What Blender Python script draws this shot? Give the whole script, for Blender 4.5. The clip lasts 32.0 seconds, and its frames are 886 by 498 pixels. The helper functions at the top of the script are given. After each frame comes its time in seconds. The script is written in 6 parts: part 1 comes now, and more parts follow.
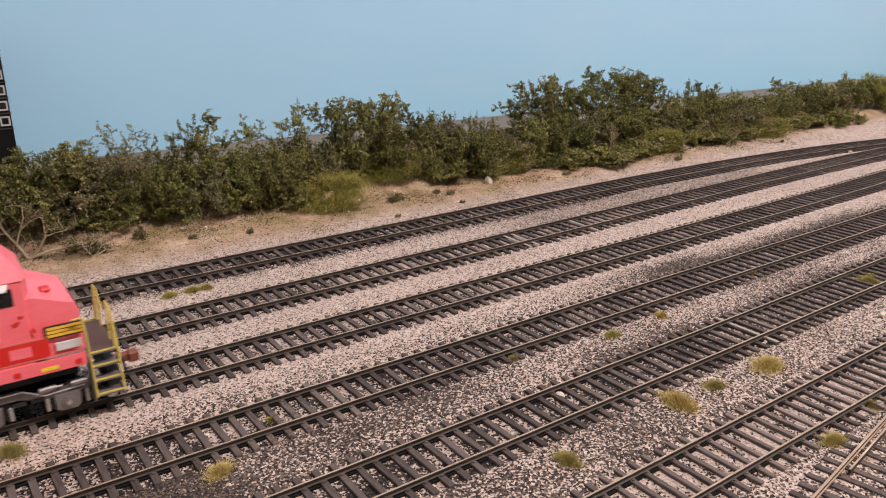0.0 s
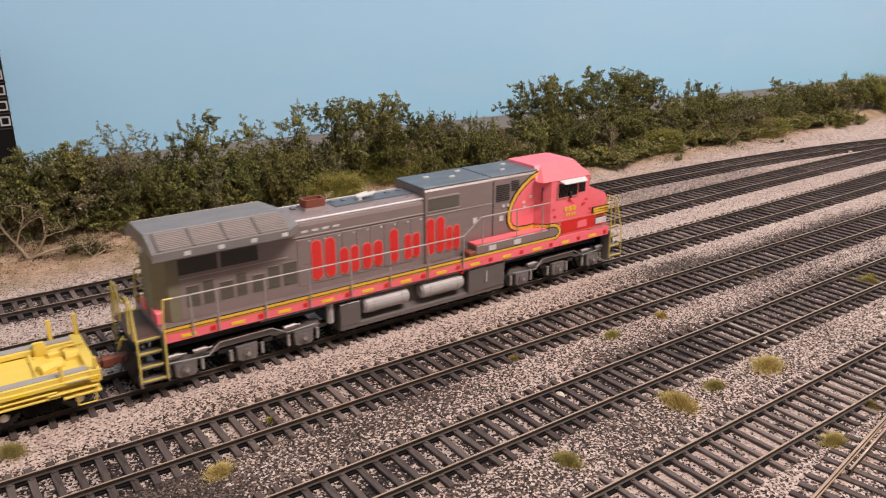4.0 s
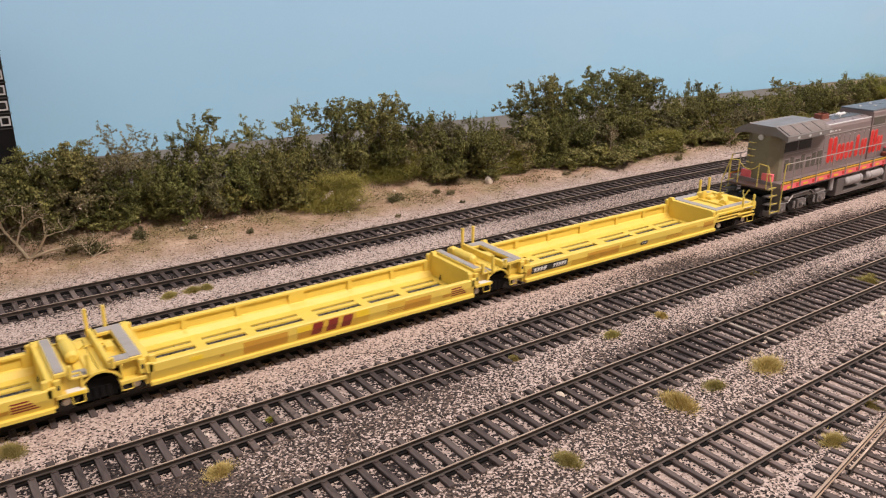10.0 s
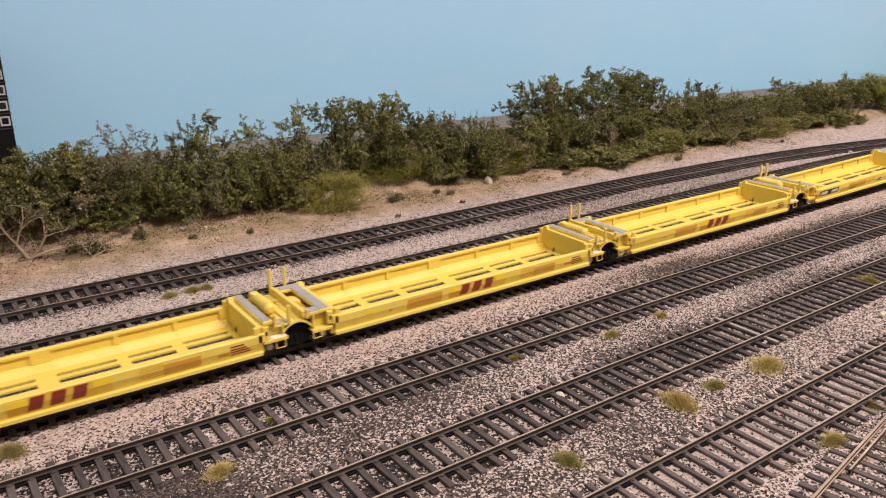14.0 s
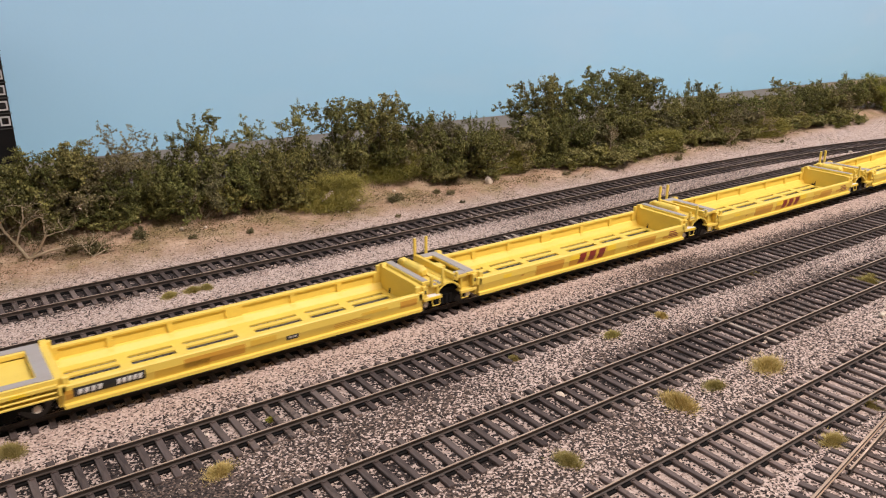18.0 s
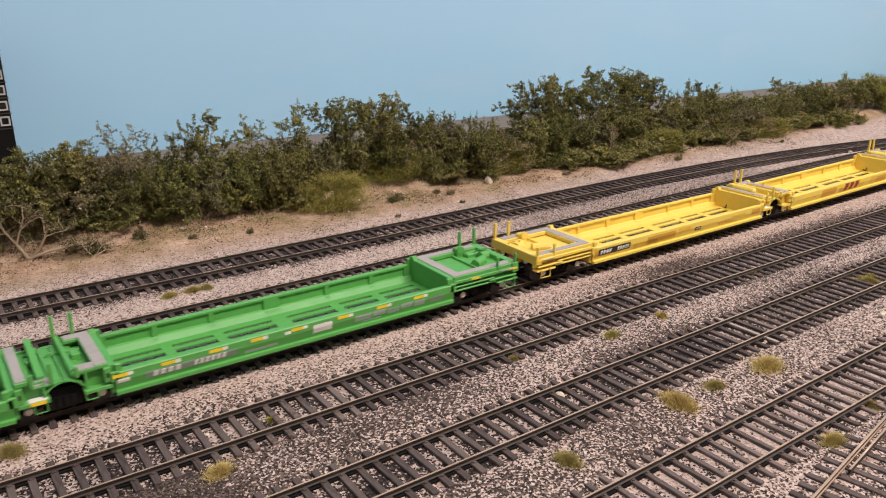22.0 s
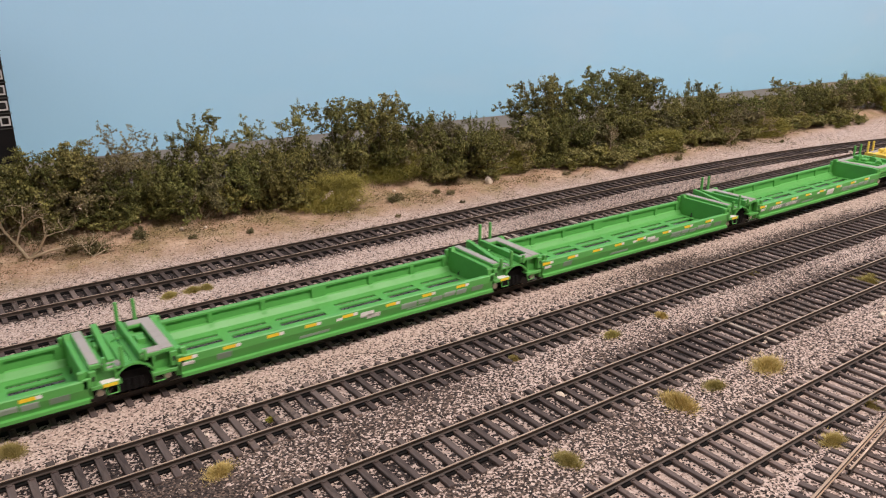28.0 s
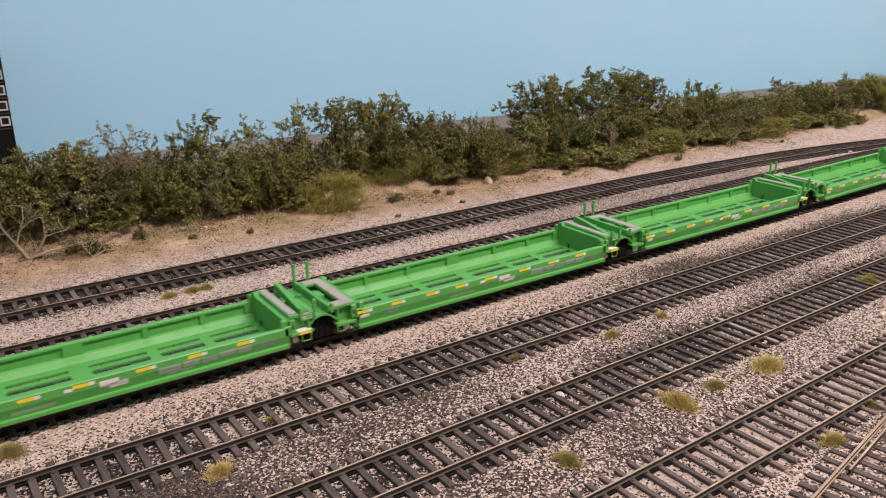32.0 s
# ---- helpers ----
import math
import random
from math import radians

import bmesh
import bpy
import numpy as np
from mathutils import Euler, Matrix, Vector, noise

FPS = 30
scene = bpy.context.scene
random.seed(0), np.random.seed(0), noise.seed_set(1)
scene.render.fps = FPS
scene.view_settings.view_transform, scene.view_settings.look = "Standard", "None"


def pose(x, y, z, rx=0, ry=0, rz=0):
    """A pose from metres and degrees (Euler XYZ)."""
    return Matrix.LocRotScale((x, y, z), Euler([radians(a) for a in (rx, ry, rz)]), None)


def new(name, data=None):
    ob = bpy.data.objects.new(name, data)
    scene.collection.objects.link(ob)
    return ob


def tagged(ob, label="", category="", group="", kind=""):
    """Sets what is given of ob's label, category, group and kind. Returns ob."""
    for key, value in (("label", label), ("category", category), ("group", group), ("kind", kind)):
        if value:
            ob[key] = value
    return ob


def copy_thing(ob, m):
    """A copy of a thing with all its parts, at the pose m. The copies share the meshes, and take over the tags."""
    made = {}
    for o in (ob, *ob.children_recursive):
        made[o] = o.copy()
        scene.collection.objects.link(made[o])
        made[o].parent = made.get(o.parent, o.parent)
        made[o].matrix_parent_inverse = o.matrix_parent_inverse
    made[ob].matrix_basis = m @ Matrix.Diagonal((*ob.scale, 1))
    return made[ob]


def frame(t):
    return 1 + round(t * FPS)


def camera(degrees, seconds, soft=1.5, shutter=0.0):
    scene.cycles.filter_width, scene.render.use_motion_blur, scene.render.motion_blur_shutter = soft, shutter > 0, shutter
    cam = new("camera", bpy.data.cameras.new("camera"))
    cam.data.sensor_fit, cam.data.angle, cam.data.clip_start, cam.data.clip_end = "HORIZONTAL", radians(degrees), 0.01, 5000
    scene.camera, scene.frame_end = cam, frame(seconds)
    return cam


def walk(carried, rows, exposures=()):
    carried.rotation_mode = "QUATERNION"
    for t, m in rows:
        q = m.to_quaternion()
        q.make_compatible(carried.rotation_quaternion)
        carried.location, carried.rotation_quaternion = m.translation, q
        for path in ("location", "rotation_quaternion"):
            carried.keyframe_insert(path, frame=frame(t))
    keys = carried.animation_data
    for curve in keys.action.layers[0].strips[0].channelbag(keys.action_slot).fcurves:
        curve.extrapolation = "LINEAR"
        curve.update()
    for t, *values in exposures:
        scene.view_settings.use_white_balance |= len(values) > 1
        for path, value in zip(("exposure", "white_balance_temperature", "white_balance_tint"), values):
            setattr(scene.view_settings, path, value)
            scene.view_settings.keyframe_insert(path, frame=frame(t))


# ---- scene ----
MM = 0.001
CAR_SPEED = 59.28          # millimetres a second along the rails
cam = camera(59.6, 32.0, soft=1.15, shutter=0.5)
EYE = pose(0, 0, 0.1342, 70.97, 0, -35.04) @ pose(0, 0, 0, 0, 0, 0.09)
walk(cam, [(0.0, EYE), (32.0, EYE)])

# ---------------------------------------------------------------- light of the layout room
world = bpy.data.worlds.new("room_light")
scene.world = world
world.use_nodes = True
world.node_tree.nodes["Background"].inputs[0].default_value = (1.0, 0.93, 0.88, 1)
world.node_tree.nodes["Background"].inputs[1].default_value = 0.05
scene.view_settings.exposure = 0.0


def ceiling_tube(x, y, power, length, turn):
    lamp = bpy.data.lights.new("ceiling_light", "AREA")
    lamp.shape, lamp.size, lamp.size_y = "RECTANGLE", length, 0.16
    lamp.energy, lamp.color = power, (1.0, 0.89, 0.86)
    ob = new("ceiling_light", lamp)
    ob.matrix_world = pose(x, y, 1.385, 0, 0, turn)
    return ob


ceiling_tube(0.70, -0.48, 44.5, 1.2, 0)
ceiling_tube(1.90, -0.48, 3.0, 1.2, 0)
ceiling_tube(-1.60, -0.42, 9.0, 1.2, 0)


# ---------------------------------------------------------------- materials
def tree_of(name, rough=0.6, metal=0.0, spec=0.5):
    m = bpy.data.materials.new(name)
    m.use_nodes = True
    nt = m.node_tree
    b = nt.nodes["Principled BSDF"]
    b.inputs["Roughness"].default_value = rough
    b.inputs["Metallic"].default_value = metal
    b.inputs["Specular IOR Level"].default_value = spec
    return m, nt, b


def node(nt, kind, **values):
    n = nt.nodes.new(kind)
    for key, value in values.items():
        key = key.replace("_", " ")
        if key in n.inputs:
            n.inputs[key].default_value = value
    return n


def ramp(nt, source, stops, hard=False):
    r = nt.nodes.new("ShaderNodeValToRGB")
    if hard:
        r.color_ramp.interpolation = "CONSTANT"
    els = r.color_ramp.elements
    while len(els) < len(stops):
        els.new(0.5)
    for e, (p, col) in zip(els, stops):
        e.position, e.color = p, (*col, 1)
    nt.links.new(source, r.inputs[0])
    return r.outputs[0]


def mix(nt, fac, a, b, how="MIX"):
    n = nt.nodes.new("ShaderNodeMix")
    n.data_type, n.blend_type = "RGBA", how
    for slot, v in ((0, fac), (6, a), (7, b)):
        if isinstance(v, (int, float)):
            n.inputs[slot].default_value = v
        elif isinstance(v, tuple):
            n.inputs[slot].default_value = (*v, 1)
        else:
            nt.links.new(v, n.inputs[slot])
    return n.outputs[2]


def math_node(nt, op, a, b=0.0, c=0.0):
    n = nt.nodes.new("ShaderNodeMath")
    n.operation = op
    for slot, v in enumerate((a, b, c)):
        if isinstance(v, (int, float)):
            n.inputs[slot].default_value = v
        else:
            nt.links.new(v, n.inputs[slot])
    return n.outputs[0]


def noise_of(nt, scale, detail=3.0, rough=0.55, coord="Object", stretch=None):
    tc = nt.nodes.new("ShaderNodeTexCoord")
    src = tc.outputs[coord]
    if stretch:
        mp = nt.nodes.new("ShaderNodeMapping")
        mp.inputs["Scale"].default_value = stretch
        nt.links.new(src, mp.inputs[0])
        src = mp.outputs[0]
    n = node(nt, "ShaderNodeTexNoise", Scale=scale, Detail=detail, Roughness=rough)
    nt.links.new(src, n.inputs["Vector"])
    return n.outputs["Fac"]


def bump(nt, b, height, strength, distance):
    n = node(nt, "ShaderNodeBump", Strength=strength, Distance=distance)
    nt.links.new(height, n.inputs["Height"])
    nt.links.new(n.outputs[0], b.inputs["Normal"])


def paint(name, col, rough=0.45, dirt=(0.10, 0.075, 0.05), amount=0.35, metal=0.0, scale=180.0, spec=0.5):
    """Moulded and painted surface with faint grime, uneven gloss and a fine grain."""
    m, nt, b = tree_of(name, rough, metal, spec)
    n1 = noise_of(nt, scale, 4, 0.65, stretch=(0.5, 1, 1.6))
    n2 = noise_of(nt, scale * 9, 2, 0.6)
    f = ramp(nt, n1, [(0.45, (0, 0, 0)), (0.85, (amount, amount, amount))])
    c1 = mix(nt, f, col, dirt)
    c2 = mix(nt, ramp(nt, n2, [(0.3, (0, 0, 0)), (0.75, (0.16, 0.16, 0.16))]), c1, tuple(min(1, v * 1.25 + 0.015) for v in col))
    nt.links.new(c2, b.inputs["Base Color"])
    r = math_node(nt, "MULTIPLY_ADD", n1, 0.25, rough - 0.12)
    nt.links.new(r, b.inputs["Roughness"])
    bump(nt, b, n2, 0.12, 0.0002)
    return m


def ballast_material():
    m, nt, b = tree_of("ballast_and_soil", 0.9, spec=0.25)
    tc = nt.nodes.new("ShaderNodeTexCoord")
    vor = node(nt, "ShaderNodeTexVoronoi", Scale=1550.0, Randomness=1.0)
    nt.links.new(tc.outputs["Object"], vor.inputs["Vector"])
    sep = nt.nodes.new("ShaderNodeSeparateColor")
    nt.links.new(vor.outputs["Color"], sep.inputs[0])
    grain = sep.outputs[0]
    xyz = nt.nodes.new("ShaderNodeSeparateXYZ")
    nt.links.new(tc.outputs["Object"], xyz.inputs[0])
    y = xyz.outputs[1]
    wide = noise_of(nt, 14.0, 4, 0.6)
    mid = noise_of(nt, 60.0, 4, 0.65)
    # darker cinders towards the aisle side of the yard, with patches
    south = ramp(nt, math_node(nt, "MULTIPLY_ADD", mid, 0.05, y), [(0.225, (1, 1, 1)), (0.255, (0, 0, 0))])
    patch = ramp(nt, wide, [(0.42, (0, 0, 0)), (0.66, (1, 1, 1))])
    dark = math_node(nt, "MULTIPLY_ADD", south, 0.30, 0.13)
    dark = math_node(nt, "ADD", dark, math_node(nt, "MULTIPLY", math_node(nt, "MULTIPLY", patch, 0.26), math_node(nt, "MULTIPLY_ADD", south, 0.8, 0.2)))
    # darker grains along the rails and left front, partly cinders, partly painted shade
    def darken_spot(x0, x1, y0, y1, amount):
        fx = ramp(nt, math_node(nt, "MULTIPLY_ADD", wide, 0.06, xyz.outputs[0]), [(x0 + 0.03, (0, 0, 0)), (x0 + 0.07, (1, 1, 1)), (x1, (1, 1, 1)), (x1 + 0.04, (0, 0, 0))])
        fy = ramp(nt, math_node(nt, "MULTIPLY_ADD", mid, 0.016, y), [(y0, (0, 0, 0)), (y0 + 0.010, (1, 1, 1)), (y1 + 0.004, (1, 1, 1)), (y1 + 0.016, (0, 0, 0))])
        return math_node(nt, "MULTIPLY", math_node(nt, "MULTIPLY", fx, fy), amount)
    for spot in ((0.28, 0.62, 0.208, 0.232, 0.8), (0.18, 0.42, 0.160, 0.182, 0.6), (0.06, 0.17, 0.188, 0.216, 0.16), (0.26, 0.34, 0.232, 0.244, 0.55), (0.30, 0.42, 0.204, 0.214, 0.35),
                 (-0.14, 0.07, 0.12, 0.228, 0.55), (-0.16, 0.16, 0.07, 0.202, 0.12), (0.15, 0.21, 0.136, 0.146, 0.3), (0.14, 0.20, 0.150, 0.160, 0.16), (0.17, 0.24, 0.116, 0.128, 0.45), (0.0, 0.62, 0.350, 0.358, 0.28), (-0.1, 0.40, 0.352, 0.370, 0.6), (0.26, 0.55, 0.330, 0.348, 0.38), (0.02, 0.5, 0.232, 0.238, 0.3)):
        dark = math_node(nt, "ADD", dark, darken_spot(*spot))
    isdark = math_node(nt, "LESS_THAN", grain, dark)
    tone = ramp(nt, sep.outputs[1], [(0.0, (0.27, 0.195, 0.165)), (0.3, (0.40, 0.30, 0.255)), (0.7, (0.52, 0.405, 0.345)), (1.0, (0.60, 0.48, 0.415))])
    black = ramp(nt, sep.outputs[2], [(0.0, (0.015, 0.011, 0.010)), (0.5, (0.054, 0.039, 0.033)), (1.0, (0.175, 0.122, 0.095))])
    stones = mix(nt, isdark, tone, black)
    # sandy soil of the bank behind the rear track
    fine = node(nt, "ShaderNodeTexVoronoi", Scale=1700.0)
    nt.links.new(tc.outputs["Object"], fine.inputs["Vector"])
    fsep = nt.nodes.new("ShaderNodeSeparateColor")
    nt.links.new(fine.outputs["Color"], fsep.inputs[0])
    soil = ramp(nt, noise_of(nt, 45.0, 6, 0.7), [(0.3, (0.23, 0.135, 0.08)), (0.5, (0.41, 0.265, 0.175)), (0.7, (0.60, 0.435, 0.315))])
    soil = mix(nt, ramp(nt, fsep.outputs[0], [(0.0, (0.4, 0.4, 0.4)), (0.5, (0, 0, 0)), (1, (0.35, 0.35, 0.35))]), soil,
               ramp(nt, fsep.outputs[1], [(0.4, (0.16, 0.11, 0.06)), (0.6, (0.58, 0.46, 0.36))], True))
    grass = ramp(nt, noise_of(nt, 30.0, 5, 0.7), [(0.45, (0, 0, 0)), (0.62, (0.66, 0.66, 0.66))])
    soil = mix(nt, grass, soil, ramp(nt, noise_of(nt, 900.0, 2, 0.6), [(0.4, (0.10, 0.085, 0.03)), (0.6, (0.30, 0.235, 0.10))]))
    crumbs = ramp(nt, noise_of(nt, 420.0, 3, 0.6), [(0.60, (0, 0, 0)), (0.68, (0.75, 0.75, 0.75))])
    soil = mix(nt, crumbs, soil, (0.10, 0.075, 0.04))
    bank = ramp(nt, math_node(nt, "MULTIPLY_ADD", mid, 0.022, y), [(0.396, (0, 0, 0)), (0.416, (1, 1, 1))])
    col = mix(nt, bank, stones, soil)
    nt.links.new(col, b.inputs["Base Color"])
    bump(nt, b, math_node(nt, "ADD", vor.outputs["Distance"], math_node(nt, "MULTIPLY", fine.outputs["Distance"], 0.4)), 0.25, 0.0005)
    return m


def tie_material(name, k):
    m, nt, b = tree_of(name, 0.8, spec=0.15)
    oi = nt.nodes.new("ShaderNodeObjectInfo")
    n1 = noise_of(nt, 260.0, 4, 0.7, stretch=(3, 0.4, 1))
    base = ramp(nt, oi.outputs["Random"], [(q, tuple(v * k for v in c)) for q, c in ((0.0, (0.028, 0.0215, 0.020)), (0.6, (0.047, 0.036, 0.033)), (0.92, (0.078, 0.060, 0.054)), (1.0, (0.12, 0.092, 0.082)))])
    col = mix(nt, ramp(nt, n1, [(0.35, (0, 0, 0)), (0.75, (0.7, 0.7, 0.7))]), base, (0.105 * k, 0.080 * k, 0.072 * k))
    # ballast dust lying on the ties in places
    g = nt.nodes.new("ShaderNodeNewGeometry")
    where = node(nt, "ShaderNodeTexNoise", Scale=16.0, Detail=3.0, Roughness=0.6)
    speck = node(nt, "ShaderNodeTexNoise", Scale=900.0, Detail=2.0, Roughness=0.6)
    for n in (where, speck):
        nt.links.new(g.outputs["Position"], n.inputs["Vector"])
    dust = math_node(nt, "MULTIPLY", ramp(nt, where.outputs["Fac"], [(0.52, (0, 0, 0)), (0.72, (0.8, 0.8, 0.8))]), ramp(nt, speck.outputs["Fac"], [(0.38, (0, 0, 0)), (0.58, (0.85, 0.85, 0.85))]))
    col = mix(nt, dust, col, (0.30, 0.225, 0.185))
    nt.links.new(col, b.inputs["Base Color"])
    bump(nt, b, n1, 0.3, 0.0004)
    return m


def bed_material(name, share):
    """Dark cinders, plastic webbing and painted gap shade between the ties, with stray ballast grains; share is the
    dark part.
    """
    m, nt, b = tree_of(name, 0.9, spec=0.15)
    tc = nt.nodes.new("ShaderNodeTexCoord")
    vor = node(nt, "ShaderNodeTexVoronoi", Scale=1500.0)
    nt.links.new(tc.outputs["Object"], vor.inputs["Vector"])
    sep = nt.nodes.new("ShaderNodeSeparateColor")
    nt.links.new(vor.outputs["Color"], sep.inputs[0])
    level = math_node(nt, "MULTIPLY_ADD", ramp(nt, noise_of(nt, 75.0, 3, 0.6), [(0.32, (0, 0, 0)), (0.68, (1, 1, 1))]), 0.9, share - 0.45)
    grain = ramp(nt, sep.outputs[1], [(0.0, (0.25, 0.18, 0.15)), (1.0, (0.52, 0.41, 0.35))])
    cinder = ramp(nt, sep.outputs[2], [(0.0, (0.010, 0.008, 0.008)), (0.7, (0.03, 0.023, 0.021)), (1.0, (0.08, 0.06, 0.052))])
    nt.links.new(mix(nt, math_node(nt, "LESS_THAN", sep.outputs[0], level), grain, cinder), b.inputs["Base Color"])
    bump(nt, b, vor.outputs["Distance"], 0.4, 0.0006)
    return m


def metal_rail():
    m, nt, b = tree_of("weathered_nickel_rail", 0.42, 0.45)
    n1 = noise_of(nt, 40.0, 4, 0.7, stretch=(1, 3, 3))
    # besides wear and rust, light top and dark sides paint the railhead glint
    side = ramp(nt, n1, [(0.3, (0.022, 0.014, 0.010)), (0.6, (0.042, 0.028, 0.020)), (0.8, (0.075, 0.053, 0.038))])
    worn = ramp(nt, n1, [(0.3, (0.30, 0.205, 0.14)), (0.6, (0.48, 0.345, 0.245)), (0.8, (0.70, 0.55, 0.43))])
    g = nt.nodes.new("ShaderNodeNewGeometry")
    up = nt.nodes.new("ShaderNodeSeparateXYZ")
    nt.links.new(g.outputs["True Normal"], up.inputs[0])
    head = ramp(nt, up.outputs[2], [(0.96, (0, 0, 0)), (0.99, (1, 1, 1))])
    nt.links.new(mix(nt, head, side, worn), b.inputs["Base Color"])
    nt.links.new(math_node(nt, "MULTIPLY_ADD", n1, 0.3, math_node(nt, "MULTIPLY_ADD", head, -0.22, 0.5)), b.inputs["Roughness"])
    nt.links.new(math_node(nt, "MULTIPLY_ADD", head, 0.2, 0.0), b.inputs["Metallic"])
    return m


def leaf_material(name, dark, lightc, dry):
    m, nt, b = tree_of(name, 0.8, spec=0.25)
    g = nt.nodes.new("ShaderNodeNewGeometry")
    col = ramp(nt, g.outputs["Random Per Island"], [(0.0, dark), (0.55, lightc), (0.9, lightc), (1.0, dry)])
    n1 = noise_of(nt, 130.0, 3)
    col = mix(nt, ramp(nt, n1, [(0.38, (0, 0, 0)), (0.62, (0.6, 0.6, 0.6))]), col, tuple(v * 0.9 for v in dark))
    oi = nt.nodes.new("ShaderNodeObjectInfo")
    col = mix(nt, 1.0, col, ramp(nt, oi.outputs["Random"], [(0.0, (0.72, 0.75, 0.68)), (0.35, (0.88, 0.96, 0.82)), (0.7, (1.12, 1.08, 1.0)), (1.0, (1.28, 1.28, 1.25))]), "MULTIPLY")
    nt.links.new(col, b.inputs["Base Color"])
    return m


def sky_material():
    m, nt, b = tree_of("painted_sky", 0.85, spec=0.2)
    tc = nt.nodes.new("ShaderNodeTexCoord")
    xyz = nt.nodes.new("ShaderNodeSeparateXYZ")
    nt.links.new(tc.outputs["Object"], xyz.inputs[0])
    n1 = noise_of(nt, 4.0, 4, 0.5, stretch=(1, 1, 2.2))
    base = ramp(nt, math_node(nt, "MULTIPLY_ADD", n1, 0.03, xyz.outputs[2]), [(0.02, (0.335, 0.595, 0.78)), (0.12, (0.36, 0.59, 0.79)), (0.5, (0.33, 0.54, 0.76))])
    cloud = ramp(nt, noise_of(nt, 6.0, 3, 0.5, stretch=(1, 1, 3)), [(0.55, (0, 0, 0)), (0.8, (0.3, 0.3, 0.3))])
    nt.links.new(mix(nt, cloud, base, (0.47, 0.62, 0.77)), b.inputs["Base Color"])
    bump(nt, b, noise_of(nt, 700.0, 2), 0.15, 0.0003)
    return m


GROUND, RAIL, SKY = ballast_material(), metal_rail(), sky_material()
TIE, BROWNTIE = tie_material("dark_tie_plastic", 1.35), tie_material("weathered_brown_tie", 1.9)
BEDS = {1: bed_material("dark_cinder_bed", 0.85), 2: bed_material("dusty_track_bed", 0.42), 4: bed_material("grey_track_bed", 0.62), 6: bed_material("pale_track_bed", 0.28)}
YELLOW = paint("yellow_car_paint", (0.735, 0.535, 0.09), 0.5, (0.58, 0.38, 0.06), 0.3)
GREEN = paint("green_car_paint", (0.088, 0.33, 0.068), 0.5, (0.06, 0.22, 0.05), 0.35)
WALKWAY = paint("grey_grit_walkway", (0.33, 0.30, 0.28), 0.85, (0.2, 0.17, 0.14), 0.4)
BLACK = paint("black_underframe", (0.009, 0.008, 0.008), 0.55, (0.05, 0.04, 0.03), 0.3)
TRUCKBLACK = paint("matt_black_truck", (0.006, 0.0055, 0.0055), 0.8, (0.02, 0.016, 0.014), 0.3, spec=0.12)
# pale colour stands in for the glints on the bearing caps
CAP = paint("bright_bearing_metal", (0.66, 0.58, 0.50), 0.35, (0.4, 0.26, 0.16), 0.3)
WHEELDARK = paint("dark_car_wheel", (0.05, 0.045, 0.042), 0.5, (0.03, 0.025, 0.02), 0.4, 0.5)
STEEL = paint("dark_wheel_metal", (0.14, 0.125, 0.115), 0.32, (0.05, 0.04, 0.035), 0.4, 0.7)
GREY = paint("warm_grey_hood_paint", (0.225, 0.170, 0.160), 0.31, (0.14, 0.103, 0.095), 0.4)
ROOFBLUE = paint("blue_grey_roof_paint", (0.10, 0.110, 0.121), 0.4, (0.06, 0.05, 0.045), 0.4)
RED = paint("faded_red_paint", (0.87, 0.165, 0.195), 0.36, (0.74, 0.05, 0.045), 0.55, scale=70.0)
FRAMEGREY = paint("truck_grey", (0.20, 0.175, 0.165), 0.42, (0.12, 0.10, 0.09), 0.45, 0.35)
SILVER = paint("silver_tank_paint", (0.36, 0.325, 0.315), 0.6, (0.2, 0.17, 0.15), 0.35, 0.1)
STRIPE = paint("amber_stripe", (0.74, 0.43, 0.045), 0.45, (0.5, 0.3, 0.03), 0.25)
MARKBLACK = paint("black_marking", (0.012, 0.012, 0.012), 0.5)
MARKWHITE = paint("white_marking", (0.72, 0.70, 0.66), 0.5)
GLASSDARK = paint("smoked_window_glass", (0.01, 0.01, 0.011), 0.12, amount=0.1)
RUST = paint("red_brown_rust", (0.20, 0.055, 0.03), 0.6, (0.08, 0.03, 0.02), 0.4)
REFLECT = paint("yellow_reflector", (0.80, 0.55, 0.03), 0.35, amount=0.1)
RAILING = paint("pale_grey_rail_paint", (0.34, 0.30, 0.27), 0.5)


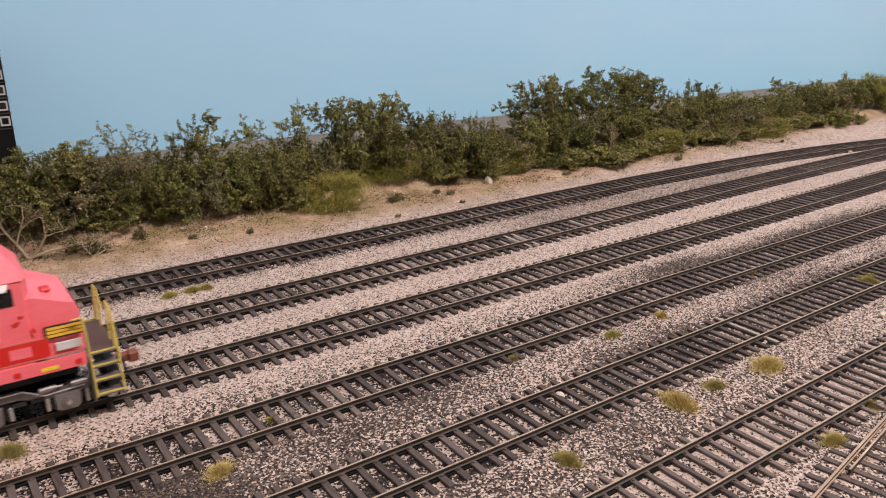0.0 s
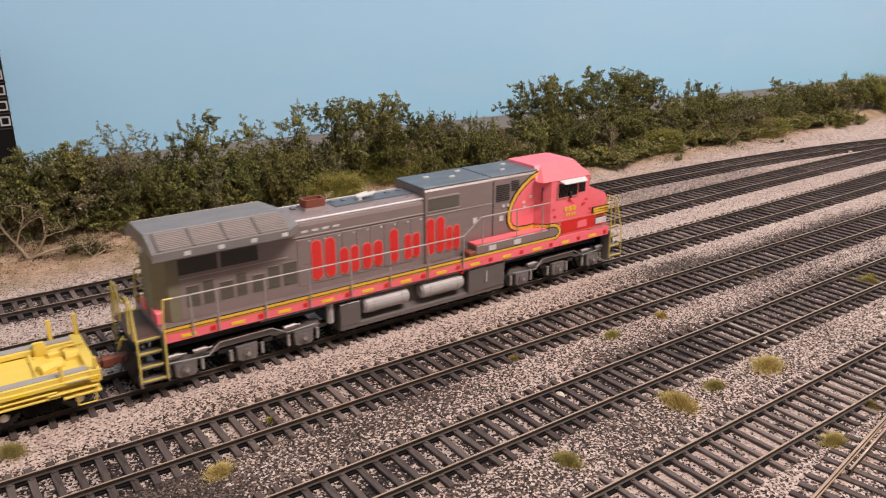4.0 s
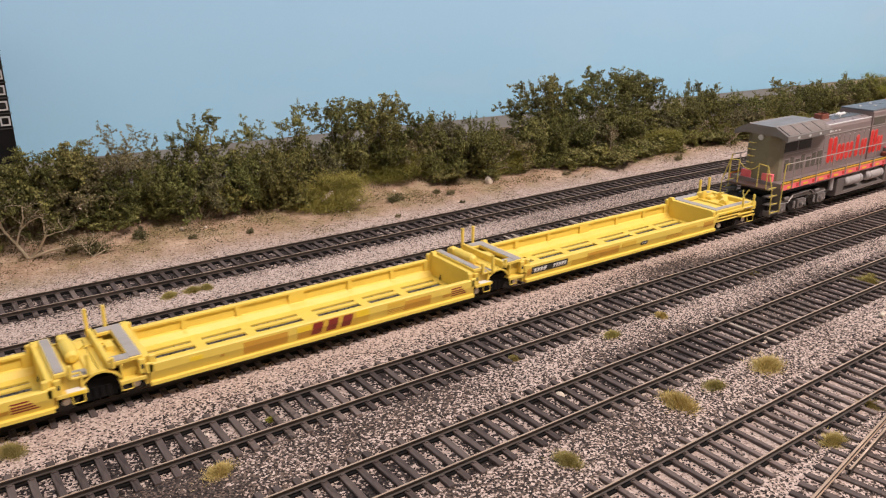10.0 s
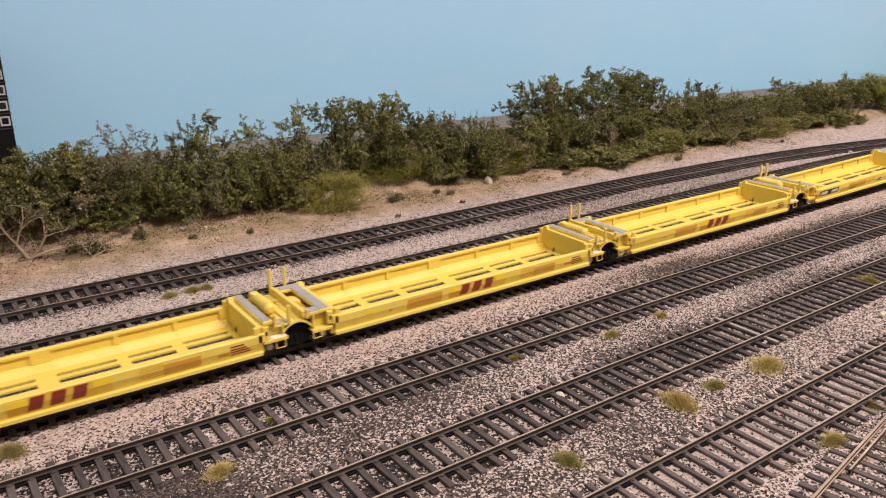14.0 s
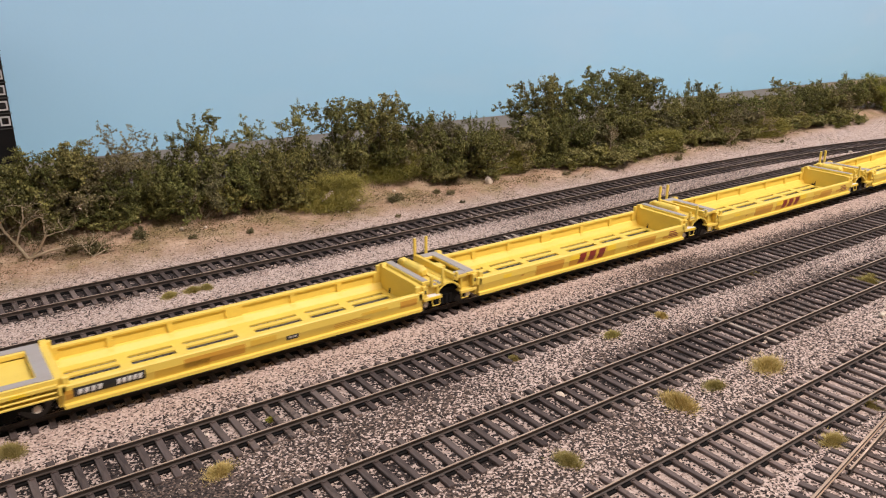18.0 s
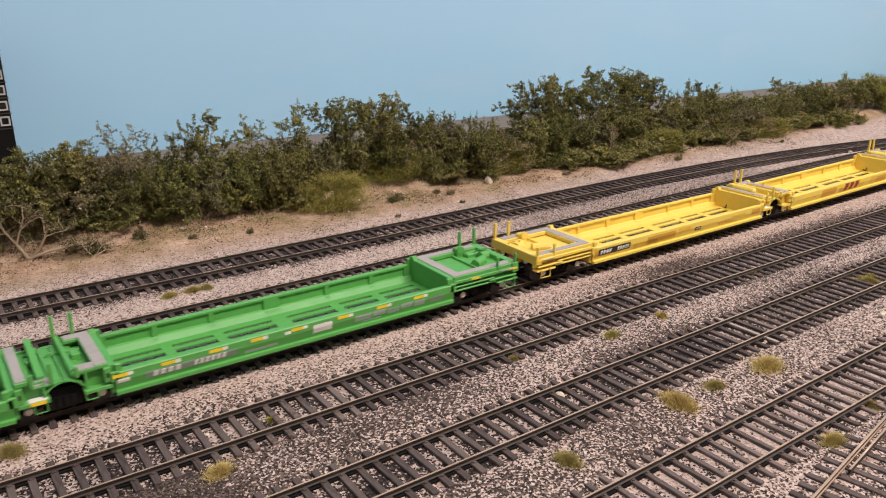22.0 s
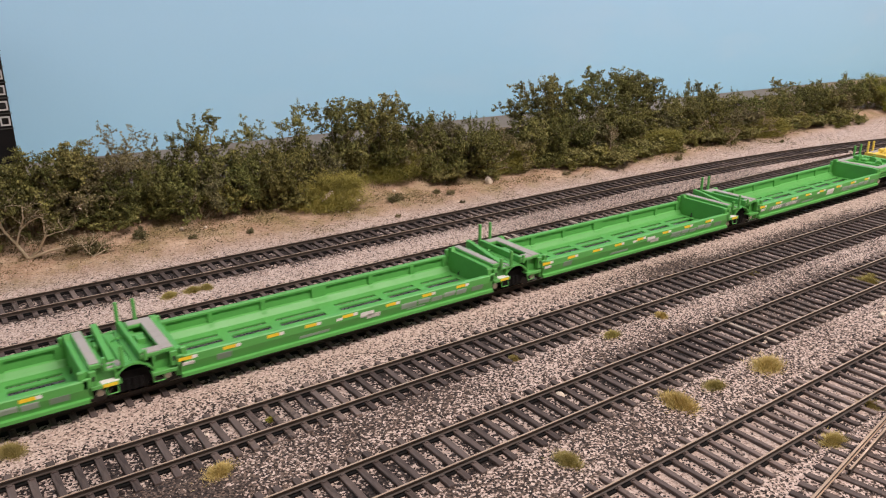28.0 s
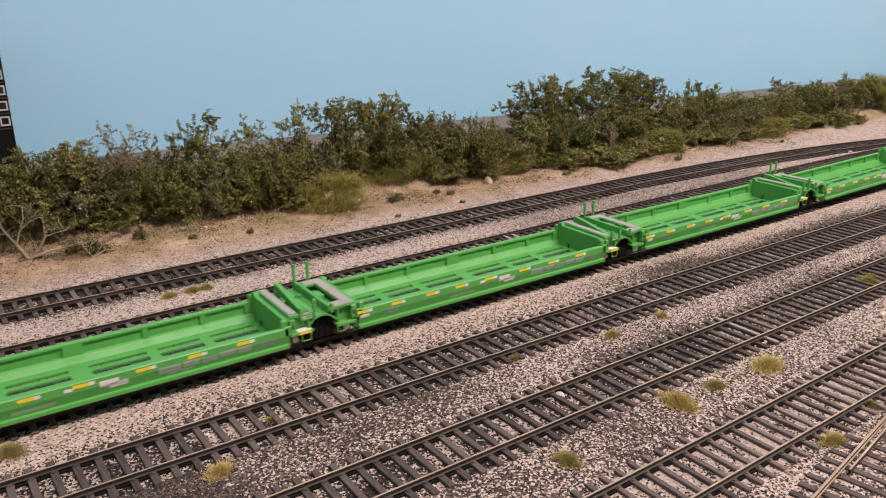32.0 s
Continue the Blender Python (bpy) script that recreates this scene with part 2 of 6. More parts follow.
# ---------------------------------------------------------------- mesh helpers (millimetres in, metres out)
class Build:
    """Collects vertices and faces in millimetres."""

    def __init__(self):
        self.v, self.f = [], []

    def add(self, verts, faces):
        n = len(self.v)
        self.v += [tuple(p) for p in verts]
        self.f += [tuple(i + n for i in q) for q in faces]
        return self

    def box(self, x0, x1, y0, y1, z0, z1, c=0.0):
        """A box; c is the width of its chamfered edges."""
        if c <= 0:
            v = [(x, y, z) for z in (z0, z1) for y in (y0, y1) for x in (x0, x1)]
            return self.add(v, [(0, 2, 3, 1), (4, 5, 7, 6), (0, 1, 5, 4), (2, 6, 7, 3), (0, 4, 6, 2), (1, 3, 7, 5)])
        v = []
        for sz in (0, 1):
            for sy in (0, 1):
                for sx in (0, 1):
                    x, y, z = (x0, x1)[sx], (y0, y1)[sy], (z0, z1)[sz]
                    ix, iy, iz = c * (1 - 2 * sx), c * (1 - 2 * sy), c * (1 - 2 * sz)
                    v += [(x, y + iy, z + iz), (x + ix, y, z + iz), (x + ix, y + iy, z)]
        k = lambda sx, sy, sz, a: ((sz * 2 + sy) * 2 + sx) * 3 + a
        f = []
        for s in (0, 1):
            f.append([k(s, 0, 0, 0), k(s, 1, 0, 0), k(s, 1, 1, 0), k(s, 0, 1, 0)])
            f.append([k(0, s, 0, 1), k(1, s, 0, 1), k(1, s, 1, 1), k(0, s, 1, 1)])
            f.append([k(0, 0, s, 2), k(1, 0, s, 2), k(1, 1, s, 2), k(0, 1, s, 2)])
        for a in (0, 1):
            for b in (0, 1):
                f.append([k(0, a, b, 1), k(1, a, b, 1), k(1, a, b, 2), k(0, a, b, 2)])
                f.append([k(a, 0, b, 0), k(a, 1, b, 0), k(a, 1, b, 2), k(a, 0, b, 2)])
                f.append([k(a, b, 0, 0), k(a, b, 1, 0), k(a, b, 1, 1), k(a, b, 0, 1)])
                for d in (0, 1):
                    f.append([k(a, b, d, 0), k(a, b, d, 1), k(a, b, d, 2)])
        return self.add(v, f)

    def prism(self, outline, axis, a, b):
        """An outline of points swept along an axis (0 x, 1 y, 2 z) from a to b; the points give the other two axes in order."""
        n = len(outline)
        def at(p, h):
            q = list(p)
            q.insert(axis, h)
            return q
        v = [at(p, a) for p in outline] + [at(p, b) for p in outline]
        f = [tuple(range(n))[::-1], tuple(range(n, 2 * n))]
        f += [(i, (i + 1) % n, n + (i + 1) % n, n + i) for i in range(n)]
        return self.add(v, f)

    def cyl(self, p, q, r, n=8, r2=None, cap=True):
        p, q = Vector(p), Vector(q)
        d = (q - p).normalized()
        u = d.orthogonal().normalized()
        w = d.cross(u)
        r2 = r if r2 is None else r2
        v = []
        for c, rr in ((p, r), (q, r2)):
            for i in range(n):
                a = 2 * math.pi * i / n
                v.append(c + u * (rr * math.cos(a)) + w * (rr * math.sin(a)))
        f = [(i, (i + 1) % n, n + (i + 1) % n, n + i) for i in range(n)]
        if cap:
            f += [tuple(range(n))[::-1], tuple(range(n, 2 * n))]
        return self.add(v, f)

    def pipe(self, pts, r, n=6):
        for a, b in zip(pts, pts[1:]):
            self.cyl(a, b, r, n)
        return self

    def mesh(self, name, smooth=False, scale=MM):
        me = bpy.data.meshes.new(name)
        me.from_pydata([(x * scale, y * scale, z * scale) for x, y, z in self.v], [], self.f)
        bm = bmesh.new()
        bm.from_mesh(me)
        bmesh.ops.recalc_face_normals(bm, faces=bm.faces)
        bm.to_mesh(me)
        bm.free()
        if smooth:
            me.polygons.foreach_set("use_smooth", [True] * len(me.polygons))
        return me


def part(name, b, material, parent=None, label="", smooth=False, at=None):
    me = b.mesh(name, smooth) if isinstance(b, Build) else b
    if not me.materials:
        me.materials.append(material)
    ob = new(name, me)
    if parent:
        ob.parent = parent
    if at is not None:
        ob.matrix_basis = at
    if label:
        ob["label"] = label
    return ob


def thing(name, label, category, group="", kind="", at=None):
    ob = new(name)
    ob.empty_display_size = 0.01
    if at is not None:
        ob.matrix_basis = at
    return tagged(ob, label, category, group, kind)


# ---------------------------------------------------------------- track plan: y = offset + slope x + bend beyond the knee
KNEE = 250.0
TRACKS = {1: (364.56, 0.002, 0.552e-4, -4.0e-7), 2: (311.36, 0.006, 0.897e-4, -2.27e-7), 3: (264.79, 0.0, -0.245e-4, 1.57e-7),
          4: (215.45, 0.0, -0.681e-4, 2.76e-7), 5: (165.44, 0.007, 0.84e-4, -3.64e-7), 6: (114.25, 0.011, 0.0, 0.0)}
BEND_END = {1: 760.0, 2: 760.0, 3: 640.0, 4: 540.0, 5: 450.0, 6: 400.0}


def track_y(i, x):
    y0, s, k2, k3 = TRACKS[i]
    e = min(max(x - KNEE, 0.0), BEND_END[i] - KNEE)
    y = y0 + s * x + k2 * e * e + k3 * e ** 3
    if x > BEND_END[i]:
        y += (x - BEND_END[i]) * (2 * k2 * e + 3 * k3 * e * e)
    return y


def track_slope(i, x):
    return (track_y(i, x + 1) - track_y(i, x - 1)) / 2


def ground_z(x, y):
    """Height of the ballast and of the bank behind the rear track."""
    n = noise.noise(Vector((x * 0.02, y * 0.02, 0)))
    n2 = noise.noise(Vector((x * 0.09, y * 0.09, 5)))
    z = -2.45 + 0.35 * n + 0.22 * n2
    for i in TRACKS:
        d = abs(y - track_y(i, x))
        if d < 11:
            z = z * 0.2 - 3.7 * 0.8
        elif d < 15:
            k = (15 - d) / 4 * 0.8
            z = z * (1 - k) - 3.7 * k
    edge = 388 - max(0.0, x - 300) * 0.055
    up = 20.5 - 0.0135 * x
    if y > edge:
        t = y - edge
        low = 0.11 * min(t, 32) + 0.6 * n * min(t / 20, 1) * 2 + n2 * 0.8
        rise = max(0.0, min(1.0, (t - 30) / 55.0))
        z = -2.5 + low + (max(up - 2, 6)) * rise * rise * (3 - 2 * rise) * 0.96
    return z


def build_ground():
    xs = np.concatenate([np.linspace(-2500, -60, 62)[:-1], np.linspace(-60, 900, 321), np.linspace(900, 2600, 44)[1:]])
    ys = np.concatenate([np.linspace(20, 470, 151), np.linspace(470, 560, 20)[1:]])
    v = [(x, y, ground_z(x, y)) for y in ys for x in xs]
    w, h = len(xs), len(ys)
    f = [(j * w + i, j * w + i + 1, (j + 1) * w + i + 1, (j + 1) * w + i) for j in range(h - 1) for i in range(w - 1)]
    b = Build()
    b.v, b.f = v, f
    g = part("ground", b, GROUND, label="", smooth=True)
    tagged(g, "pinkish speckled ballast yard and sandy bank of a model railway", "ground", kind="structure")
    t = part("layout_table", Build().box(-2500, 2600, 20, 575, -60, -8), paint("table_wood", (0.25, 0.16, 0.09), 0.6))
    tagged(t, "wooden baseboard that carries the model railway scenery", "table", kind="structure")


def rail_mesh(i, side, xs):
    """One rail with head, web and foot along a track."""
    prof = [(-0.29, 0.0), (0.29, 0.0), (0.34, -0.08), (0.34, -0.38), (0.12, -0.52), (0.12, -1.3), (0.55, -1.5), (0.55, -1.7),
            (-0.55, -1.7), (-0.55, -1.5), (-0.12, -1.3), (-0.12, -0.52), (-0.34, -0.38), (-0.34, -0.08)]
    b, n = Build(), len(prof)
    for x in xs:
        m = track_slope(i, x)
        k = 1 / math.sqrt(1 + m * m)
        cx, cy = x - m * k * side * 8.6, track_y(i, x) + k * side * 8.6
        b.v += [(cx - m * k * p, cy + k * p, z) for p, z in prof]
    for j in range(len(xs) - 1):
        b.f += [(j * n + a, j * n + (a + 1) % n, (j + 1) * n + (a + 1) % n, (j + 1) * n + a) for a in range(n)]
    b.f += [tuple(range(n)), tuple(range((len(xs) - 1) * n, len(xs) * n))]
    return b


TIE_LEN, TIE_WIDE, TIE_PITCH, TIE_TOP = 29.5, 2.2, 5.94, -1.7
TIE_START = {1: 103.5, 2: 68.3, 3: 99.5, 4: 148.4, 5: 127.6, 6: 160.0}


def tie_shape(b, x, y, turn, length, z=TIE_TOP, wide=TIE_WIDE, clips=True):
    c, s = math.cos(turn), math.sin(turn)
    tmp = Build().box(-wide / 2, wide / 2, -length / 2, length / 2, -2.2, 0, 0.18)
    for side in (-8.6, 8.6) if clips else ():
        for o in (-1.05, 1.05):
            tmp.box(-0.55, 0.55, side + o - 0.3, side + o + 0.3, -0.1, 0.4)
    b.add([(x + px * c - py * s, y + px * s + py * c, z + pz) for px, py, pz in tmp.v], tmp.f)


TIE_MESH, BROWN_MESH = None, None


def build_track(i, near):
    """A track of two rails on ties; ties within the near stretch are single parts, the rest are joined."""
    global TIE_MESH, BROWN_MESH
    t = thing("railway_track", "model railway track with brown rails on black plastic ties", "railway track", "yard tracks", kind="structure")
    lo, hi = -2480, 2580
    if i == 1:
        hi = 905
    for side in (-1, 1):
        xs = [lo, -60] + list(np.arange(-40, min(hi, 1000), 12)) + ([1200, hi] if hi > 1200 else [])
        part("rail", rail_mesh(i, side, xs), RAIL, t)
    if TIE_MESH is None:
        b = Build()
        tie_shape(b, 0, 0, 0, TIE_LEN, 0)
        TIE_MESH = b.mesh("tie")
        TIE_MESH.materials.append(TIE)
        b = Build()
        tie_shape(b, 0, 0, 0, TIE_LEN, 0, 1.8)
        BROWN_MESH = b.mesh("tie")
        BROWN_MESH.materials.append(BROWNTIE)
    mesh_, mat_ = (BROWN_MESH, BROWNTIE) if i == 6 else (TIE_MESH, TIE)
    rng = random.Random(i * 7)
    rest = Build()
    first = TIE_START[i] - math.floor((TIE_START[i] - lo) / TIE_PITCH) * TIE_PITCH
    for k in range(int((hi - first) / TIE_PITCH)):
        x = first + k * TIE_PITCH + rng.uniform(-0.15, 0.15)
        y, a = track_y(i, x), math.atan(track_slope(i, x))
        if near[0] < x < near[1]:
            part("tie", mesh_, mat_, t, at=pose(x * MM, y * MM, (TIE_TOP + rng.uniform(-0.16, 0.04)) * MM, rng.uniform(-0.3, 0.3), 0, math.degrees(a) + rng.uniform(-1.3, 1.3)))
        else:
            tie_shape(rest, x, y, a, TIE_LEN, clips=False)
    # bed of cinders and painted shade between the ties, and the plastic strips that link them under the rails
    bed, rows = Build(), list(np.arange(-60, min(hi, 1000), 4))
    offs = (-13.4, -12.0, -7.0, -2.5, 2.5, 7.0, 12.0, 13.4)
    for q, x in enumerate(rows):
        y, m = track_y(i, x), track_slope(i, x)
        bed.v += [(x - m * o, y + o, (-2.85 if abs(o) < 13 else -3.3) + 0.3 * noise.noise(Vector((x * 0.2, o * 0.3, i)))) for o in offs]
        if q:
            bed.f += [((q - 1) * 8 + a, (q - 1) * 8 + a + 1, q * 8 + a + 1, q * 8 + a) for a in range(7)]
    part("track_bed", bed, BEDS[{3: 2, 5: 4}.get(i, i)], t, smooth=True)
    for side in (-8.6, 8.6):
        strip = Build()
        for q, x in enumerate(rows):
            y, m = track_y(i, x), track_slope(i, x)
            strip.v += [(x - m * (side + o), y + side + o, z) for o, z in ((-1.25, -3.0), (-1.25, -2.25), (1.25, -2.25), (1.25, -3.0))]
            if q:
                strip.f += [((q - 1) * 4 + a, (q - 1) * 4 + a + 1, q * 4 + a + 1, q * 4 + a) for a in range(3)]
        part("tie_strip", strip, TRUCKBLACK, t)
    rest_ob = part("tie_row", rest, mat_, t)
    rest_ob["kind"] = "stuff"
    return t


def build_branch_track():
    """The diverging track that leaves the front track through a frog."""
    t = thing("railway_track", "diverging model railway track leaving the front track", "railway track", "yard tracks", kind="structure")
    a = math.atan(0.166)
    for off, x1 in ((0.0, 340.0), (-16.9, 440.0)):
        prof = Build()
        for s in (0,):
            prof.box(-300, (x1 - 187.8) / math.cos(a), -0.38, 0.38, -0.5, 0)
            prof.box(-300, (x1 - 187.8) / math.cos(a), -0.15, 0.15, -1.4, -0.5)
            prof.box(-300, (x1 - 187.8) / math.cos(a), -0.6, 0.6, -1.7, -1.4)
        part("rail", prof, RAIL, t, at=pose(0.1878, (88.5 + off / math.cos(a)) * MM, 0, 0, 0, math.degrees(a)))
    part("guard_rail", Build().box(20, 62, -2.7, -2.1, -1.7, -0.05), RAIL, t, at=pose(0.1878, 88.5 * MM, 0, 0, 0, math.degrees(a)))
    rng = random.Random(3)
    for k in range(-40, 22):
        s = k * TIE_PITCH
        x, y = 187.8 + s * math.cos(a) + 8.4 * math.sin(a), 88.5 + s * math.sin(a) - 8.4 * math.cos(a)
        if y > track_y(6, x) - 15.5 - 14:
            continue
        part("tie", TIE_MESH, TIE, t, at=pose(x * MM, y * MM, (TIE_TOP - 0.02) * MM, 0, 0, math.degrees(a) + rng.uniform(-1, 1)))


build_ground()
for number, stretch in {1: (20, 900), 2: (20, 900), 3: (0, 720), 4: (0, 640), 5: (20, 560), 6: (80, 420)}.items():
    build_track(number, stretch)
build_branch_track()

# ---------------------------------------------------------------- the room and the painted backdrop
bd = part("backdrop", Build().box(-2600, 2700, 575, 585, -900, 1400), SKY)
tagged(bd, "pale blue painted sky backdrop behind the scenery", "backdrop", kind="structure")
PLASTER = paint("room_plaster", (0.62, 0.58, 0.53), 0.8, amount=0.15, scale=6.0)
for nm, bx in (("wall_south", (-2600, 2700, -1700, -1690, -900, 1400)), ("wall_west", (-2610, -2600, -1700, 585, -900, 1400)),
               ("wall_east", (2700, 2710, -1700, 585, -900, 1400)), ("ceiling", (-2600, 2700, -1700, 585, 1400, 1410)),
               ("floor", (-2600, 2700, -1700, 585, -910, -900))):
    tagged(part(nm, Build().box(*bx), PLASTER), "plain painted surface of the layout room", nm.split("_")[0], kind="structure")


# ---------------------------------------------------------------- rolling stock
WELL = 68.6                # half length of a well


def wheelset(parent, x, r, mat=None):
    """Axle with two wheels; turns about its own axle."""
    w = Build()
    for s in (-1, 1):
        w.cyl((0, s * 7.0, 0), (0, s * 9.4, 0), r, 18)
        w.cyl((0, s * 6.6, 0), (0, s * 7.1, 0), r + 0.7, 18)
        w.cyl((0, s * 9.4, 0), (0, s * 9.7, 0), r * 0.45, 10)
        for k in range(4):
            a = k * math.pi / 2
            w.box(r * 0.6 * math.cos(a) - 0.4, r * 0.6 * math.cos(a) + 0.4, s * 9.4 - 0.25, s * 9.4 + 0.25, r * 0.6 * math.sin(a) - 0.4, r * 0.6 * math.sin(a) + 0.4)
    w.cyl((0, -9, 0), (0, 9, 0), 0.9, 8)
    ob = part("wheelset", w, mat or STEEL, parent, "metal wheels on an axle", smooth=False, at=pose(x * MM, 0, r * MM))
    AXLES.append((ob, x, r))
    return ob


AXLES = []


def freight_truck(parent, x):
    b = Build()
    for s in (-1, 1):
        prof = [(-13.5, 6.6), (-12, 8.4), (-8, 8.6), (-5, 10.2), (5, 10.2), (8, 8.6), (12, 8.4), (13.5, 6.6), (13.5, 4.6), (10, 4.2), (6, 5.8), (4.5, 3.0),
                (-4.5, 3.0), (-6, 5.8), (-10, 4.2), (-13.5, 4.6)]
        y = s * 12.0
        b.prism(prof, 1, y - 0.9, y + 0.9)
        for k in (-1, 1):
            b.cyl((k * 11.0, y, 5.3), (k * 11.0, y + s * 1.7, 5.3), 1.6, 10)
        for k in (-2.2, 0, 2.2):
            b.cyl((k, y + s * 0.6, 3.4), (k, y + s * 0.6, 7.4), 0.95, 8)
    b.box(-3.5, 3.5, -12.5, 12.5, 6.5, 9.8, 0.4)
    t = part("truck", b, TRUCKBLACK, parent, "black four-wheel truck", at=pose(x * MM, 0, 0))
    for k in (-11.0, 11.0):
        wheelset(t, k, 4.9, WHEELDARK)
        for s in (-1, 1):
            part("bearing_cap", Build().cyl((k, s * 13.6, 5.3), (k, s * 14.3, 5.3), 1.45, 12, 1.1), CAP, t, "bearing cap with painted glint")
    return t


def deck_joint(u, col, sgn, rear):
    """Half platform over a shared truck at an inner end. rear: the trailing end, with tall posts and a square opening."""
    X = lambda a: sgn * (WELL + a)
    def piece(name, rows, mat=col, lab="", c=0.15):
        b = Build()
        for a0, a1, y0, y1, z0, z1 in rows:
            x0, x1 = sorted((X(a0), X(a1)))
            b.box(x0, x1, y0, y1, z0, z1, c)
        return part(name, b, mat, u, lab)
    # platform plates over the recessed centre
    if rear:
        plates = ((1.2, 5.6, -15.5, 15.5, 14.6, 15.9), (5.6, 10.4, 10.6, 15.5, 14.6, 15.9), (5.6, 12.2, -15.5, -10.4, 14.4, 15.7), (11.0, 12.6, -15.0, 15.5, 13.6, 16.6), (5.0, 11.2, -10.4, 10.6, 12.2, 13.0),
                  (7.0, 9.8, -1.5, 3.0, 13.0, 15.4), (6.2, 10.6, 5.4, 6.4, 13.0, 14.4))
        grey = ((1.5, 5.3, -15.0, 15.0, 15.9, 16.15), (5.3, 9.8, 11.0, 15.0, 15.9, 16.15), (5.3, 11.8, -15.2, -11.0, 15.7, 15.95))
    else:
        plates = ((1.2, 5.0, -15.5, 15.5, 15.0, 16.4), (4.6, 12.4, -10.6, 12.0, 11.8, 12.7), (5.4, 12.0, -15.6, -9.8, 13.0, 13.8), (5.4, 11.6, 10.4, 15.6, 13.0, 13.9), (5.2, 6.4, -10.6, 10.6, 12.7, 14.6),
                  (11.2, 12.4, -12.0, 13.0, 12.7, 14.4))
        grey = ((1.7, 4.6, -14.6, 14.6, 16.4, 16.65), (5.8, 11.6, -15.0, -10.6, 13.8, 14.05))
    for row in plates:
        piece("deck_plate", (row,))
    piece("walkway", grey, WALKWAY, "grey grit walkway", 0)
    # wheel arch: each unit carries a quarter of the round opening over the shared truck
    for y0, y1 in ((-15.4, -13.4), (13.4, 15.4)):
        arc = [math.radians(28 + 6.2 * k) for k in range(11)]
        ring = [(X(14.85 - 7.1 * math.cos(t)), 6.6 + 7.1 * math.sin(t)) for t in arc] + [(X(14.85 - 6.4 * math.cos(t)), 6.6 + 6.4 * math.sin(t)) for t in reversed(arc)]
        part("wheel_arch", Build().prism(ring, 1, y0, y1), col, u)
    piece("bridge_plate", ((8.4, 14.8, -13.4, 13.4, 12.9, 13.6),))
    # recessed flank with a step shelf, its lip and brackets
    zs = 8.3 if rear else 9.0
    for y in (-1, 1):
        end = 8.6 if rear else 9.4
        piece("flank_plate", ((1.0, end, *sorted((y * 13.0, y * 13.7)), zs, 14.6),))
        piece("step_shelf", ((1.0, end + 1.0, *sorted((y * 13.0, y * 16.6)), zs - 0.3, zs + 0.4), (1.0, end + 1.0, *sorted((y * 16.2, y * 16.9)), zs - 0.9, zs + 0.5)))
        for a in (1.6, end - 0.6):
            piece("bracket", ((a, a + 0.7, *sorted((y * 13.5, y * 15.6)), zs + 0.3, 14.4),))
        piece("corner_plate", ((0.8, 3.0, *sorted((y * 15.2, y * 16.7)), 9.6, 14.8),))
        piece("corner_hole", ((1.6, 2.4, *sorted((y * 16.5, y * 16.76)), 11.4, 13.0),), MARKBLACK, "", 0)
    if rear:
        posts = ((6.2, 15.2, 24.4), (12.4, 15.2, 24.4), (10.8, -15.2, 17.4))
    else:
        posts = ((11.6, -15.4, 21.0), (6.0, -15.4, 18.4))
        piece("step_tread", ((4.2, 9.6, -16.7, -13.9, zs + 0.4, zs + 0.62),), MARKWHITE, "pale step tread", 0)
        piece("reflector", ((4.6, 9.2, -17.02, -16.9, zs - 0.7, zs + 0.4),), REFLECT, "yellow reflector", 0)
    for a, y, z in posts:
        piece("post", ((a - 0.6, a + 0.6, y - 0.6, y + 0.6, 13.5, z),), c=0.2)
    if not rear and col is YELLOW:
        q = Build().cyl((X(8.8), -4.5, 16.2), (X(8.8), 7.5, 16.2), 2.3, 14)
        q.cyl((X(8.8), 7.5, 16.2), (X(8.8), 8.8, 16.2), 2.3, 14, 1.2).cyl((X(8.8), -4.5, 16.2), (X(8.8), -5.8, 16.2), 2.3, 14, 1.2)
        part("air_reservoir", q, col, u)
        piece("brake_valve", ((6.8, 10.2, 8.6, 12.0, 13.6, 18.2), (7.4, 9.4, 12.0, 14.0, 14.6, 17.0)), c=0.5)
    elif not rear:
        beam = Build().prism([(-11.0, 13.2), (13.6, 15.6), (13.6, 18.6), (10.5, 18.4), (-11.0, 15.0)], 0, *sorted((X(8.0), X(10.0))))
        part("cross_beam", beam, col, u)
        piece("brake_valve", ((6.2, 7.8, 2.0, 6.0, 12.6, 15.2),), c=0.3)
    st = Build().pipe([(X(5.6), -16.6, zs - 0.4), (X(5.6), -16.8, 5.4), (X(9.2), -16.8, 5.4), (X(9.2), -16.6, zs - 0.4)], 0.2, 5)
    part("stirrup", st, col, u)
    part("air_hose", Build().pipe([(X(12.6), 6, 13.4), (X(14.4), 5.2, 15.0), (X(14.9), 4.6, 14.6)], 0.3, 5), col, u)


